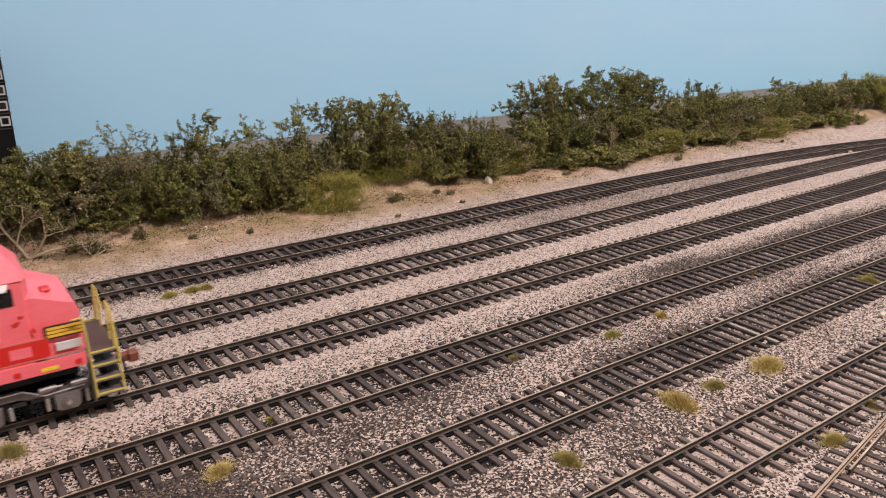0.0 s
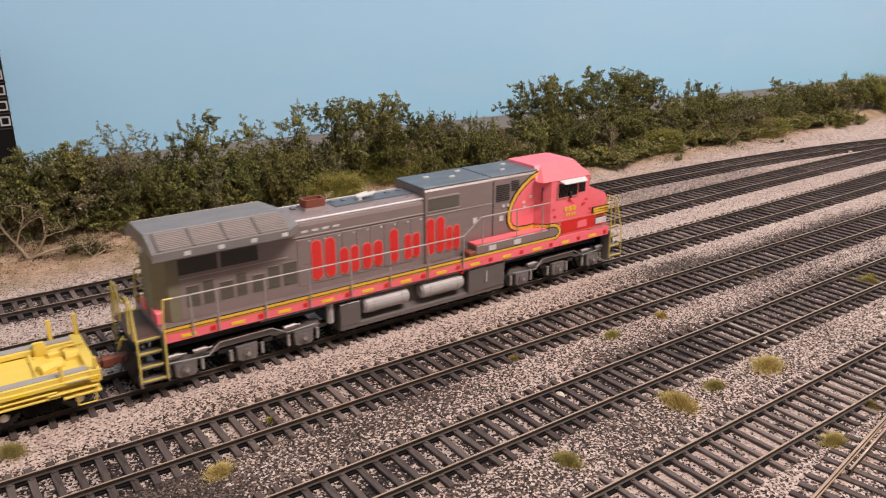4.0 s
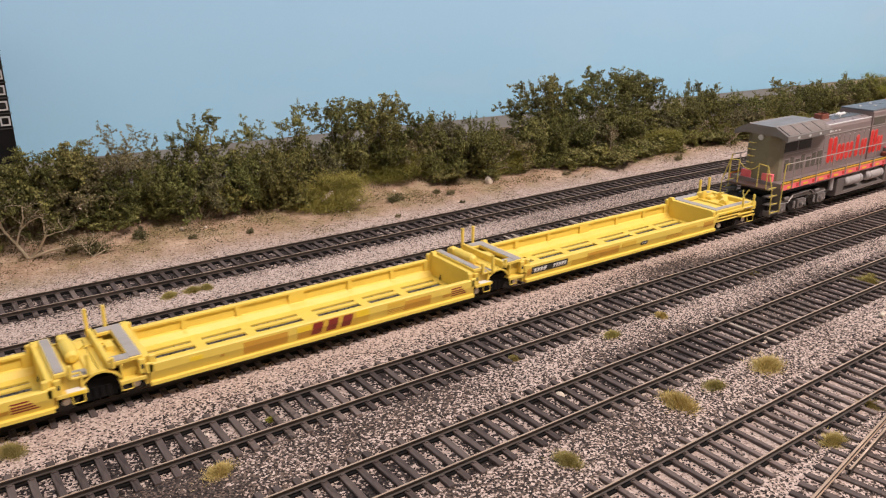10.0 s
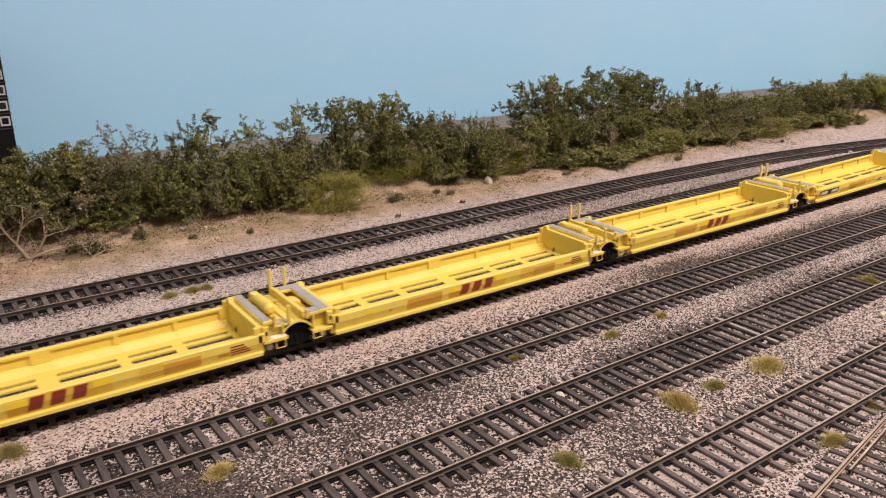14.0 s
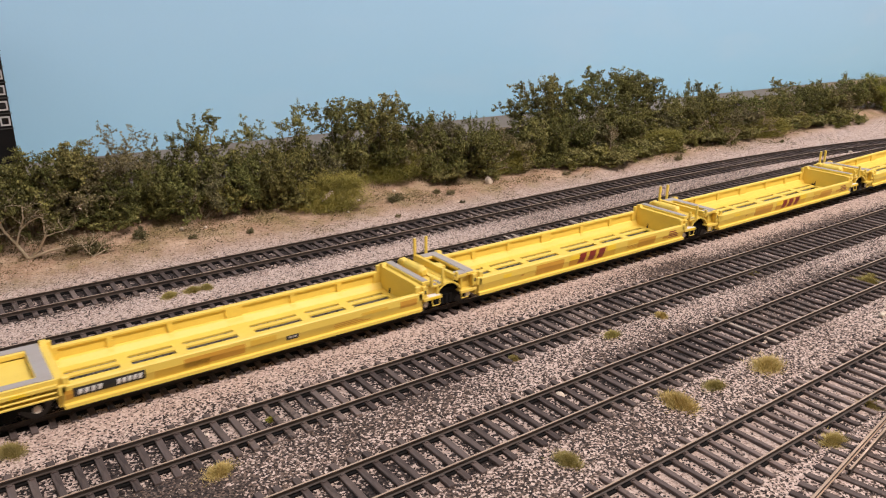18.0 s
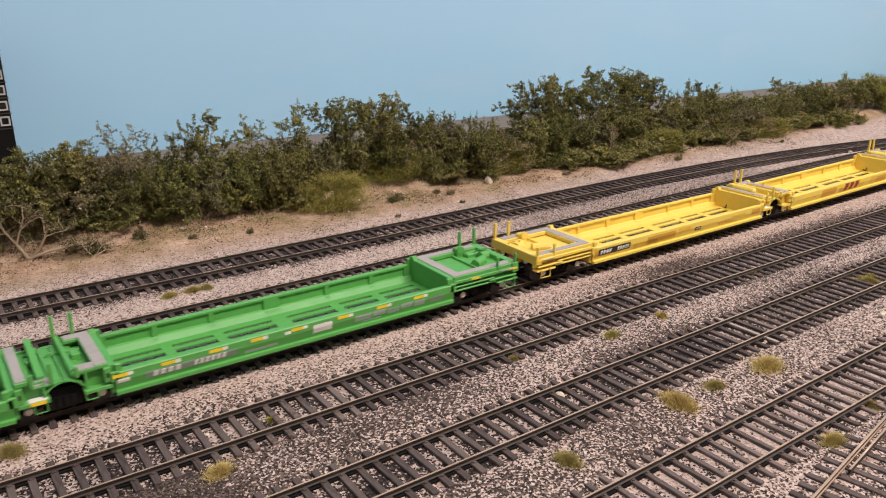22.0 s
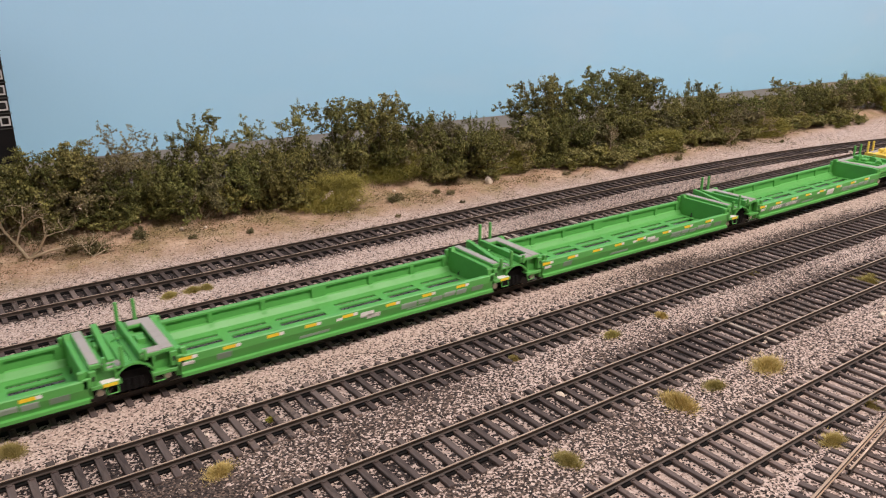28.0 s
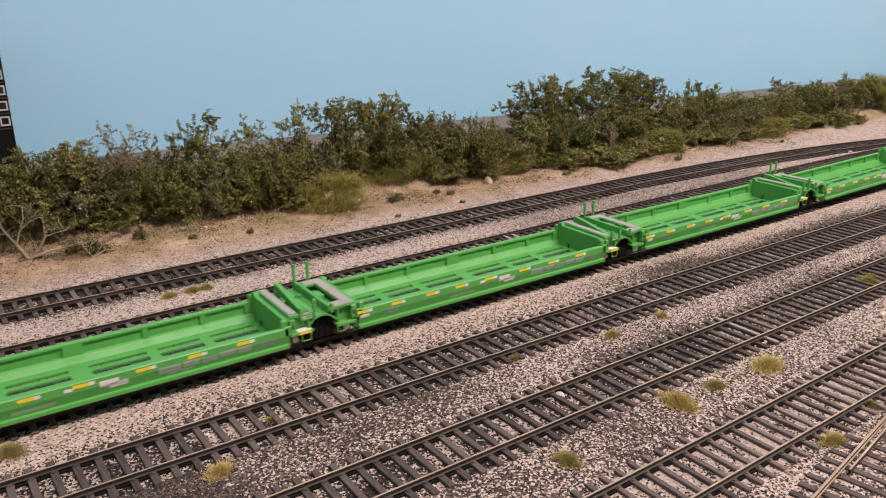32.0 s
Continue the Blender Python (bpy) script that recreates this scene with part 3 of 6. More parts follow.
def deck_end(u, col, sgn):
    """Long end platform with a square walkway, brake gear and a coupler."""
    X = lambda a: sgn * (WELL + a)
    def bx(b, a0, a1, y0, y1, z0, z1, c=0.15):
        x0, x1 = sorted((X(a0), X(a1)))
        return b.box(x0, x1, y0, y1, z0, z1, c)
    def deck(*a):
        b = Build()
        bx(b, *a)
        part("deck_plate", b, col, u)
    def side(*a):
        b = Build()
        bx(b, *a)
        part("side_step", b, col, u)
    deck(1.2, 6.4, -16.0, 16.0, 13.4, 15.2)
    deck(6.4, 35, 10.6, 16.0, 13.4, 15.2)
    deck(6.4, 35, -16.0, -10.6, 13.4, 15.2)
    deck(33, 36.5, -16.6, 16.6, 11.0, 15.4)
    deck(6.4, 33, -10.6, 10.6, 12.4, 13.2)
    deck(2, 36, -3, 3, 8.5, 11.2)
    for a in (19,):
        deck(a - 0.6, a + 0.6, -10.6, 10.6, 13.2, 14.2)
    w = Build()
    bx(w, 1.6, 6.0, -15.4, 15.4, 15.2, 15.45, 0)
    bx(w, 6.0, 33, 11.8, 15.4, 15.2, 15.45, 0)
    bx(w, 6.0, 33, -15.2, -11.8, 15.2, 15.45, 0)
    part("walkway", w, WALKWAY, u, "grey grit walkway")
    bx(w2 := Build(), 26, 33, -17.2, -14.5, 13.0, 13.25, 0)
    part("step_tread", w2, WALKWAY, u)
    for a, z in ((27.0, 23.0), (35.4, 23.4)):
        bx(q := Build(), a - 0.7, a + 0.7, 14.8, 16.0, 15, z, 0.2)
        part("post", q, col, u)
    for a in (25.0, 35.2):
        bx(q := Build(), a - 0.55, a + 0.55, -16.4, -15.2, 12, 19.6, 0.2)
        part("post", q, col, u)
    g = Build()
    bx(g, 24, 31, 5, 9, 11.8, 15.0, 0.5)
    g.cyl((X(20), -6, 14.2), (X(27), -2.5, 14.2), 2.2, 12)
    g.cyl((X(29), 2.0, 13.8), (X(33), 2.0, 13.8), 2.4, 12)
    g.pipe([(X(28), 6, 15), (X(30), 3, 17.2), (X(33), 3, 17.2), (X(35.5), 6, 15.5)], 0.35, 5)
    part("brake_gear", g, col, u)
    hb = Build()
    bx(hb, 20.5, 24.5, 8.4, 12.6, 13.0, 17.2, 0.4)
    hb.cyl((X(22.5), 8.2, 16.4), (X(22.5), 9.4, 16.4), 1.9, 12)
    hb.pipe([(X(21), 8.6, 13.2), (X(19), 6.6, 14.0), (X(18), 5.0, 13.4)], 0.3, 5)
    part("hand_brake", hb, col, u)
    s = Build()
    for y in (-1, 1):
        side(1.0, 36, *sorted((y * 13.0, y * 13.7)), 8.8, 13.6)
        side(1.0, 24, *sorted((y * 13.0, y * 16.4)), 8.6, 9.3)
        side(24.5, 36, *sorted((y * 13.0, y * 17.0)), 7.6, 8.3)
        side(1.0, 36, *sorted((y * 15.9, y * 16.7)), 12.2, 13.6)
        for a in (1.2, 8, 16, 23.4, 30, 35):
            side(a, a + 0.8, *sorted((y * 13.5, y * 14.4)), 8.0 if a > 24 else 9.0, 13.2)
        side(1.0, 23, *sorted((y * 15.6, y * 16.6)), 10.4, 11.0)
        side(20, 35.4, *sorted((y * 14.2, y * 16.9)), 9.6, 10.2)
        for a in (10, 31):
            bx(r := Build(), a, a + 4.6, *sorted((y * 16.68, y * 16.82)), 12.4, 13.4, 0)
            part("reflector", r, REFLECT, u, "yellow reflector")
    s.pipe([(X(28.5), -17.2, 9.0), (X(28.5), -17.4, 4.8), (X(34), -17.4, 4.8), (X(34), -17.2, 9.0)], 0.22, 5)
    part("side_step", s, col, u)
    c = Build()
    bx(c, 34, 41.5, -1.3, 1.3, 8.0, 10.8, 0.3)
    bx(c, 40, 43.2, -2.3, 1.2, 7.6, 11.2, 0.5)
    bx(c, 36, 37.4, -3.2, 3.2, 7.4, 11.6, 0.3)
    part("coupler", c, RUST, u, "rusty red knuckle coupler")
    freight_truck(u, X(18.5))


def well_unit(col, name, label, front, rear, group):
    """One unit of an articulated well car: ends are 'end' or 'joint'."""
    u = thing(name, label, "rail car", group)
    # side sill: upright plate, slanted lower plate and foot flange
    for s in (-1, 1):
        prof = [(s * 15.2, 12.3), (s * 15.4, 12.6), (s * 17.0, 12.6), (s * 17.3, 12.3), (s * 17.3, 9.5), (s * 16.35, 6.3), (s * 16.35, 5.9), (s * 17.5, 5.7), (s * 17.5, 4.5),
                (s * 13.2, 4.5), (s * 13.2, 5.0), (s * 15.0, 7.2), (s * 16.0, 7.6), (s * 16.0, 11.2), (s * 15.2, 11.5)]
        part("side_sill", Build().prism(prof, 0, -WELL, WELL), col, u)
        for k, x in enumerate((-WELL + 2.2, -47.0, -25.2, 0.0, 25.2, 47.0, WELL - 2.2)):
            w = 3.4 if k == 3 else (2.2 if k in (0, 6) else 1.0)
            r = Build().prism([(s * 13.4, 5.0), (s * 14.6, 7.0), (s * 15.2, 7.4), (s * 15.2, 11.6), (s * 16.2, 11.6), (s * 16.2, 5.0)], 0, x - w, x + w)
            part("inner_rib", r, col, u)
    # floor: lengthwise strips and cross bearers with open slots between
    f = Build()
    for y0, y1 in ((-13.6, -9.4), (-7.3, -4.8), (-1.5, 1.5), (4.8, 7.3), (9.4, 13.6)):
        f.box(-WELL, WELL, y0, y1, 4.3, 5.05)
    for x in (-66.6, -45.0, -25.2, 0, 25.2, 45.0, 66.6):
        w = 3.4 if x == 0 else 2.0
        f.box(x - w, x + w, -13.5, 13.5, 4.35, 5.1)
    part("floor", f, col, u)
    for sgn, kind in ((1, front), (-1, rear)):
        x0, x1 = sorted((sgn * (WELL - 1.0), sgn * (WELL + 1.2)))
        k = Build().prism([(-15.6, 4.8), (15.6, 4.8), (15.6, 16.2), (13.4, 16.6), (12.6, 15.2), (-12.8, 15.2), (-15.6, 15.0)], 0, x0, x1)
        for s in (-1, 1):
            a0, a1 = sorted((sgn * (WELL - 2.6), sgn * (WELL - 0.4)))
            k.box(a0, a1, min(s * 15.0, s * 16.6), max(s * 15.0, s * 16.6), 12, 15.4, 0.3)
            a0, a1 = sorted((sgn * (WELL - 1.5), sgn * (WELL + 1.2)))
            k.box(a0, a1, min(s * 16.0, s * 17.3), max(s * 16.0, s * 17.3), 9.4, 13.0, 0.2)
        part("bulkhead", k, col, u)
        if kind == "end":
            deck_end(u, col, sgn)
        else:
            deck_joint(u, col, sgn, sgn < 0)
            if sgn < 0:
                freight_truck(u, -(WELL + 14.95))
    return u


def side_y(z):
    return -17.3 if z >= 9.5 else -17.3 + (9.5 - max(z, 6.3)) * 0.297


def decal(b, x0, x1, z0, z1, out, skew=0.0):
    """Thin layer that follows the bent side plate of a well car."""
    zs = [z0] + ([9.5] if z0 < 9.5 < z1 else []) + [z1]
    pts = [(side_y(z) - out, z) for z in zs] + [(side_y(z) + 0.03, z) for z in reversed(zs)]
    n = len(pts)
    sh = [skew * (z - z0) for _, z in pts]
    v = [(x0 + h, y, z) for h, (y, z) in zip(sh, pts)] + [(x1 + h, y, z) for h, (y, z) in zip(sh, pts)]
    f = [tuple(range(n))[::-1], tuple(range(n, 2 * n))] + [(i, (i + 1) % n, n + (i + 1) % n, n + i) for i in range(n)]
    b.add(v, f)


def plate(parent, name, x0, x1, z0, z1, mat, lab="", out=0.08):
    b = Build()
    decal(b, x0, x1, z0, z1, out)
    return part(name, b, mat, parent, lab)


PITCH = 167.1
YELLOW_FIRST, GREEN_FIRST = 407.2, 407.2 - 889.5
TRAIN = []                 # (thing, distance along the track at 12 s)


def build_sets():
    for col, word, first in ((YELLOW, "yellow", YELLOW_FIRST), (GREEN, "green", GREEN_FIRST)):
        grp = word + " articulated well cars"
        lab = "empty %s model well car unit" % word
        a = well_unit(col, "well_car", lab + ", leading end with platform", "end", "joint", grp)
        m = well_unit(col, "well_car", lab, "joint", "joint", grp)
        z = well_unit(col, "well_car", lab + ", trailing end with platform", "joint", "end", grp)
        if word == "yellow":
            mark_yellow(a, m, z)
        else:
            mark_green(a, m, z)
        TRAIN.extend([(a, first), (m, first - PITCH), (copy_thing(m, Matrix()), first - 2 * PITCH), (copy_thing(m, Matrix()), first - 3 * PITCH), (z, first - 4 * PITCH)])


def bars(u, x0, x1, z0, z1, n, mat, gap=0.35):
    w = (x1 - x0) / n
    for k in range(n):
        b = Build()
        decal(b, x0 + k * w + w * gap * 0.5, x0 + (k + 1) * w - w * gap * 0.5, z0, z1, 0.16, 0.15)
        part("marking", b, mat, u)


ORANGE = paint("orange_patch_paint", (0.56, 0.285, 0.03), 0.5, (0.4, 0.22, 0.04), 0.4)
TAN = paint("tan_patch_paint", (0.66, 0.41, 0.045), 0.5, (0.5, 0.3, 0.04), 0.4)
MAROON = paint("maroon_marking", (0.22, 0.02, 0.012), 0.5)
SAGE = paint("grey_green_patch", (0.20, 0.27, 0.20), 0.5, (0.1, 0.2, 0.1), 0.4)


def mark_yellow(a, m, z):
    for u in (a, z):
        plate(u, "number_board", -65.6, -43.0, 7.8, 11.2, MARKBLACK, "black number board")
        bars(u, -64.6, -56.6, 8.5, 10.4, 4, MARKWHITE)
        bars(u, -52.6, -44.0, 8.5, 10.4, 5, MARKWHITE)
        plate(u, "patch", -68.0, -65.6, 7.4, 10.8, ORANGE)
        plate(u, "patch", -40, -21, 6.6, 9.5, TAN)
        plate(u, "patch", -30, -8, 7.2, 11.0, ORANGE)
        plate(u, "patch", -6, 4, 8.8, 11.4, TAN)
        plate(u, "data_plate", 8.0, 13.0, 7.6, 9.6, MARKBLACK)
        bars(u, 8.6, 12.4, 8.3, 9.1, 2, MARKWHITE)
        plate(u, "patch", 40, 52, 9.6, 10.8, TAN)
        plate(u, "patch", 58, 66, 8.2, 11.2, ORANGE)
        for k in range(3):
            plate(u, "stencil", 28, 44 - 3 * k, 7.2 + k * 0.8, 7.5 + k * 0.8, ORANGE)
    plate(m, "patch", -35.6, -18.4, 6.6, 11.4, ORANGE, "orange patch")
    plate(m, "patch", -14.6, -8.5, 6.6, 9.5, ORANGE)
    plate(m, "patch", -14.6, -8.5, 9.5, 11.6, REFLECT)
    plate(m, "patch", -8.5, 16.4, 6.5, 12.2, TAN, "tan patch")
    plate(m, "patch", 10.5, 16.4, 9.6, 12.2, REFLECT, out=0.12)
    plate(m, "patch", 33, 46, 6.8, 11.0, ORANGE)
    plate(m, "patch", 25, 33, 9.8, 11.8, TAN)
    plate(m, "patch", -55, -50.5, 9.6, 11.2, REFLECT)
    plate(m, "hole_cover", -44.3, -42.9, 8.2, 9.2, ORANGE)
    plate(m, "patch", 52, 56, 7.8, 9.2, ORANGE)
    for k in range(3):
        b = Build()
        x = -9.4 + k * 6.4
        decal(b, x + 0.4, x + 4.6, 7.0, 11.8, 0.16, 0.25)
        part("marking", b, MAROON, m, "maroon block marking")
    for k in range(4):
        plate(m, "stencil", 56.5, 64.5 - k * 0.9, 7.4 + k * 1.05, 7.9 + k * 1.05, MAROON)
    for k in range(3):
        plate(m, "stencil", 25, 35 - k, 7.2 + k * 0.8, 7.5 + k * 0.8, ORANGE)


def mark_green(a, m, z):
    for u in (a, m, z):
        for x in (-67.0, -51.2, -34.6, -19.4, -3.5, 16.0, 33.5, 51.0):
            plate(u, "reflector", x - 2.4, x + 2.4, 10.7, 11.9, REFLECT, "small yellow reflector")
            plate(u, "reflector", x + 2.4, x + 4.2, 10.7, 11.9, MARKWHITE)
        plate(u, "patch", -24, -11.5, 6.6, 7.8, PALEGREEN)
        plate(u, "patch", -68, -64, 8.6, 10.0, MARKWHITE)
        for x0, x1, z0, z1 in ((21, 28.5, 7.5, 10.1), (29.3, 35, 7.9, 10.2), (36, 41.5, 7.4, 9.6), (42.3, 48, 8.0, 10.2), (48.8, 54, 7.5, 9.9), (24, 33, 6.7, 7.2)):
            plate(u, "patch", x0, x1, z0, z1, PALEGREEN, "grey-green faded patch")
        plate(u, "patch", 57, 63, 7.2, 9.6, SAGE)
        plate(u, "patch", -8.6, -6.0, 10.2, 11.2, MARKWHITE)
    for u in (m, z):
        plate(u, "patch", 2.0, 8.0, 8.8, 11.0, MARKWHITE, "pale worn marking")
        plate(u, "patch", 5.0, 11.0, 7.6, 9.6, MARKWHITE)
        plate(u, "patch", -56, -50.5, 7.2, 9.8, SAGE)
    plate(a, "number_board", -59, -27, 7.4, 10.2, SAGE)
    bars(a, -57, -47, 7.8, 9.8, 4, MARKWHITE)
    bars(a, -43, -31, 7.8, 9.8, 6, MARKWHITE)
    plate(a, "patch", 3.0, 11.0, 7.6, 11.0, MARKWHITE, "pale worn marking")


PALEGREEN = paint("grey_faded_patch", (0.30, 0.36, 0.30), 0.5, (0.1, 0.3, 0.12), 0.5)
build_sets()


# ---------------------------------------------------------------- locomotive
DARKRED = paint("deep_red_paint", (0.62, 0.022, 0.018), 0.4, (0.7, 0.07, 0.06), 0.4, scale=60.0)
PINK = paint("pink_outline_paint", (0.66, 0.16, 0.14), 0.45)
RAILYELLOW = paint("yellow_handrail_paint", (0.60, 0.47, 0.11), 0.45, (0.3, 0.22, 0.05), 0.35)
OLIVE = paint("dirty_hood_end", (0.19, 0.165, 0.105), 0.5, (0.08, 0.07, 0.05), 0.4)
BROWN = paint("brown_platform", (0.085, 0.045, 0.032), 0.6)
WINGGREY = paint("blue_grey_wing_paint", (0.185, 0.165, 0.155), 0.4, (0.12, 0.10, 0.09), 0.45)
TANKGREY = paint("dark_grey_tank_paint", (0.125, 0.105, 0.098), 0.34, (0.07, 0.06, 0.055), 0.4)
GRILLETAN = paint("brown_grey_grille", (0.24, 0.195, 0.175), 0.5, (0.10, 0.08, 0.07), 0.45)
SCREEN = paint("olive_grey_screen", (0.10, 0.085, 0.065), 0.6, (0.05, 0.04, 0.03), 0.4)
GRILLE = paint("dark_grille", (0.03, 0.027, 0.026), 0.6)
EDGEGLINT = paint("bright_worn_edge", (0.62, 0.58, 0.57), 0.32, (0.4, 0.35, 0.33), 0.3)
SPRING = paint("bright_spring_metal", (0.40, 0.37, 0.355), 0.35, (0.2, 0.17, 0.15), 0.3, 0.4)
PALE = paint("pale_roof_fitting", (0.6, 0.58, 0.56), 0.5)


def loft(low, high, zl, zh):
    n = len(low)
    v = [(x, y, zl) for x, y in low] + [(x, y, zh) for x, y in high]
    f = [tuple(range(n))[::-1], tuple(range(n, 2 * n))] + [(i, (i + 1) % n, n + (i + 1) % n, n + i) for i in range(n)]
    return Build().add(v, f)


def ribbon(line, half, y0, y1):
    """Painted band of even width along a bent line on the side, as one thin solid."""
    n, b = len(line), Build()
    for k, (x, z) in enumerate(line):
        (xa, za), (xb, zb) = line[max(k - 1, 0)], line[min(k + 1, n - 1)]
        d = Vector((xb - xa, zb - za)).normalized() * half
        b.v += [(x - d.y, y0, z + d.x), (x + d.y, y0, z - d.x), (x + d.y, y1, z - d.x), (x - d.y, y1, z + d.x)]
        if k:
            o = k * 4
            b.f += [(o - 4 + q, o - 4 + (q + 1) % 4, o + (q + 1) % 4, o + q) for q in range(4)]
    b.f += [(3, 2, 1, 0), (n * 4 - 4, n * 4 - 3, n * 4 - 2, n * 4 - 1)]
    return b


def marking_block(L, x, w, h, z0, style, y):
    """One block of the large side marking: plain round-ended upright bars with a pink rim."""
    for c0, c1 in ((0.02, 0.40), (0.56, 0.94)) if style != 3 else ((0.25, 0.72),):
        for grow, mat, out in ((0.42, PINK, 0.0), (0.0, DARKRED, 0.12)):
            x0, x1, za, zb = x + c0 * w - grow, x + c1 * w + grow, z0 - grow, z0 + h + grow
            r, mid = (x1 - x0) / 2, (x0 + x1) / 2
            arc = [math.radians(22.5 * k) for k in range(9)]
            line = [(mid + r * math.cos(t), zb - r + r * math.sin(t)) for t in arc] + [(mid - r * math.cos(t), za + r - r * math.sin(t)) for t in arc]
            part("marking", Build().prism(line, 1, y - 0.12 - out, y + 0.05), mat, L, "large red bar marking with pink rim" if not grow else "")


def stairs(L, sgn):
    """Corner steps with yellow nosings, both sides of one end."""
    for s in (-1, 1):
        for k, z in enumerate((6.2, 10.8, 15.4, 19.8)):
            a0, a1 = sorted((sgn * (107.2 + 0.6 * (3 - k) * 0.3), sgn * 115.4))
            y0, y1 = sorted((s * (17.6 - 1.1 * k), s * (13.0 - 1.1 * k)))
            part("step", Build().box(a0, a1, y0, y1, z - 0.35, z + 0.25), FRAMEGREY, L)
            ye = s * (17.7 - 1.1 * k)
            part("step_edge", Build().box(a0, a1, min(ye, ye - s * 0.5), max(ye, ye - s * 0.5), z + 0.25, z + 0.75), RAILYELLOW, L, "yellow step edge")
        w0, w1 = sorted((sgn * 106.4, sgn * 107.0))
        part("step_side", Build().box(w0, w1, min(s * 12.2, s * 17.4), max(s * 12.2, s * 17.4), 4.6, 20), FRAMEGREY, L)
        w0, w1 = sorted((sgn * 115.4, sgn * 116.0))
        part("step_side", Build().box(w0, w1, min(s * 13, s * 17.4), max(s * 13, s * 17.4), 4.2, 7.4), FRAMEGREY, L)
        r = Build().pipe([(sgn * 107.2, s * 17.9, 6), (sgn * 106.6, s * 17.9, 28), (sgn * 106.0, s * 17.9, 34.6), (sgn * 103, s * 17.9, 34.4)], 0.34)
        part("handrail", r, RAILYELLOW, L, "yellow corner handrail")
        r = Build().pipe([(sgn * 115.8, s * 17.2, 6), (sgn * 115.6, s * 16.8, 20), (sgn * 115.4, s * 12.5, 33.6), (sgn * 115.4, s * 6.5, 34.2), (sgn * 115.4, s * 6.5, 20)], 0.34)
        r.pipe([(sgn * 115.4, s * 12.5, 33.6), (sgn * 115.4, s * 12.5, 20)], 0.34)
        part("handrail", r, RAILYELLOW, L, "yellow end handrail")
    part("platform", Build().box(min(sgn * 106, sgn * 116), max(sgn * 106, sgn * 116), -12.6, 12.6, 19.2, 20.4, 0.2), BROWN, L, "brown end platform")
    ch = Build()
    for k in range(8):
        y0, y1 = -6.5 + k * 13 / 8, -6.5 + (k + 1) * 13 / 8
        z0, z1 = 33.4 - 3.6 * (1 - (y0 / 6.5) ** 2), 33.4 - 3.6 * (1 - (y1 / 6.5) ** 2)
        ch.cyl((sgn * 115.4, y0, z0), (sgn * 115.4, y1, z1), 0.25, 5)
    part("chain", ch, RAILYELLOW, L)
    part("pilot", Build().prism([(sgn * 112, 14), (sgn * 115.6, 14), (sgn * 117, 4), (sgn * 114, 2.6), (sgn * 112, 4)], 1, -11.5, 11.5), BLACK, L, "black pilot plate")
    c0, c1 = sorted((sgn * 115, sgn * 123))
    cp = Build().box(c0, c1, -1.5, 1.5, 8.2, 11.0, 0.3)
    k0, k1 = sorted((sgn * 121, sgn * 124.8))
    cp.box(k0, k1, -2.5, 1.2, 7.8, 11.6, 0.5)
    part("coupler", cp, RUST, L, "rusty red knuckle coupler")
    for y in (-5.5, 5.0):
        part("air_hose", Build().pipe([(sgn * 116.6, y, 13), (sgn * 118.4, y, 12), (sgn * 119, y * 0.9, 8), (sgn * 119.6, y * 0.7, 5.6)], 0.4), BLACK, L)


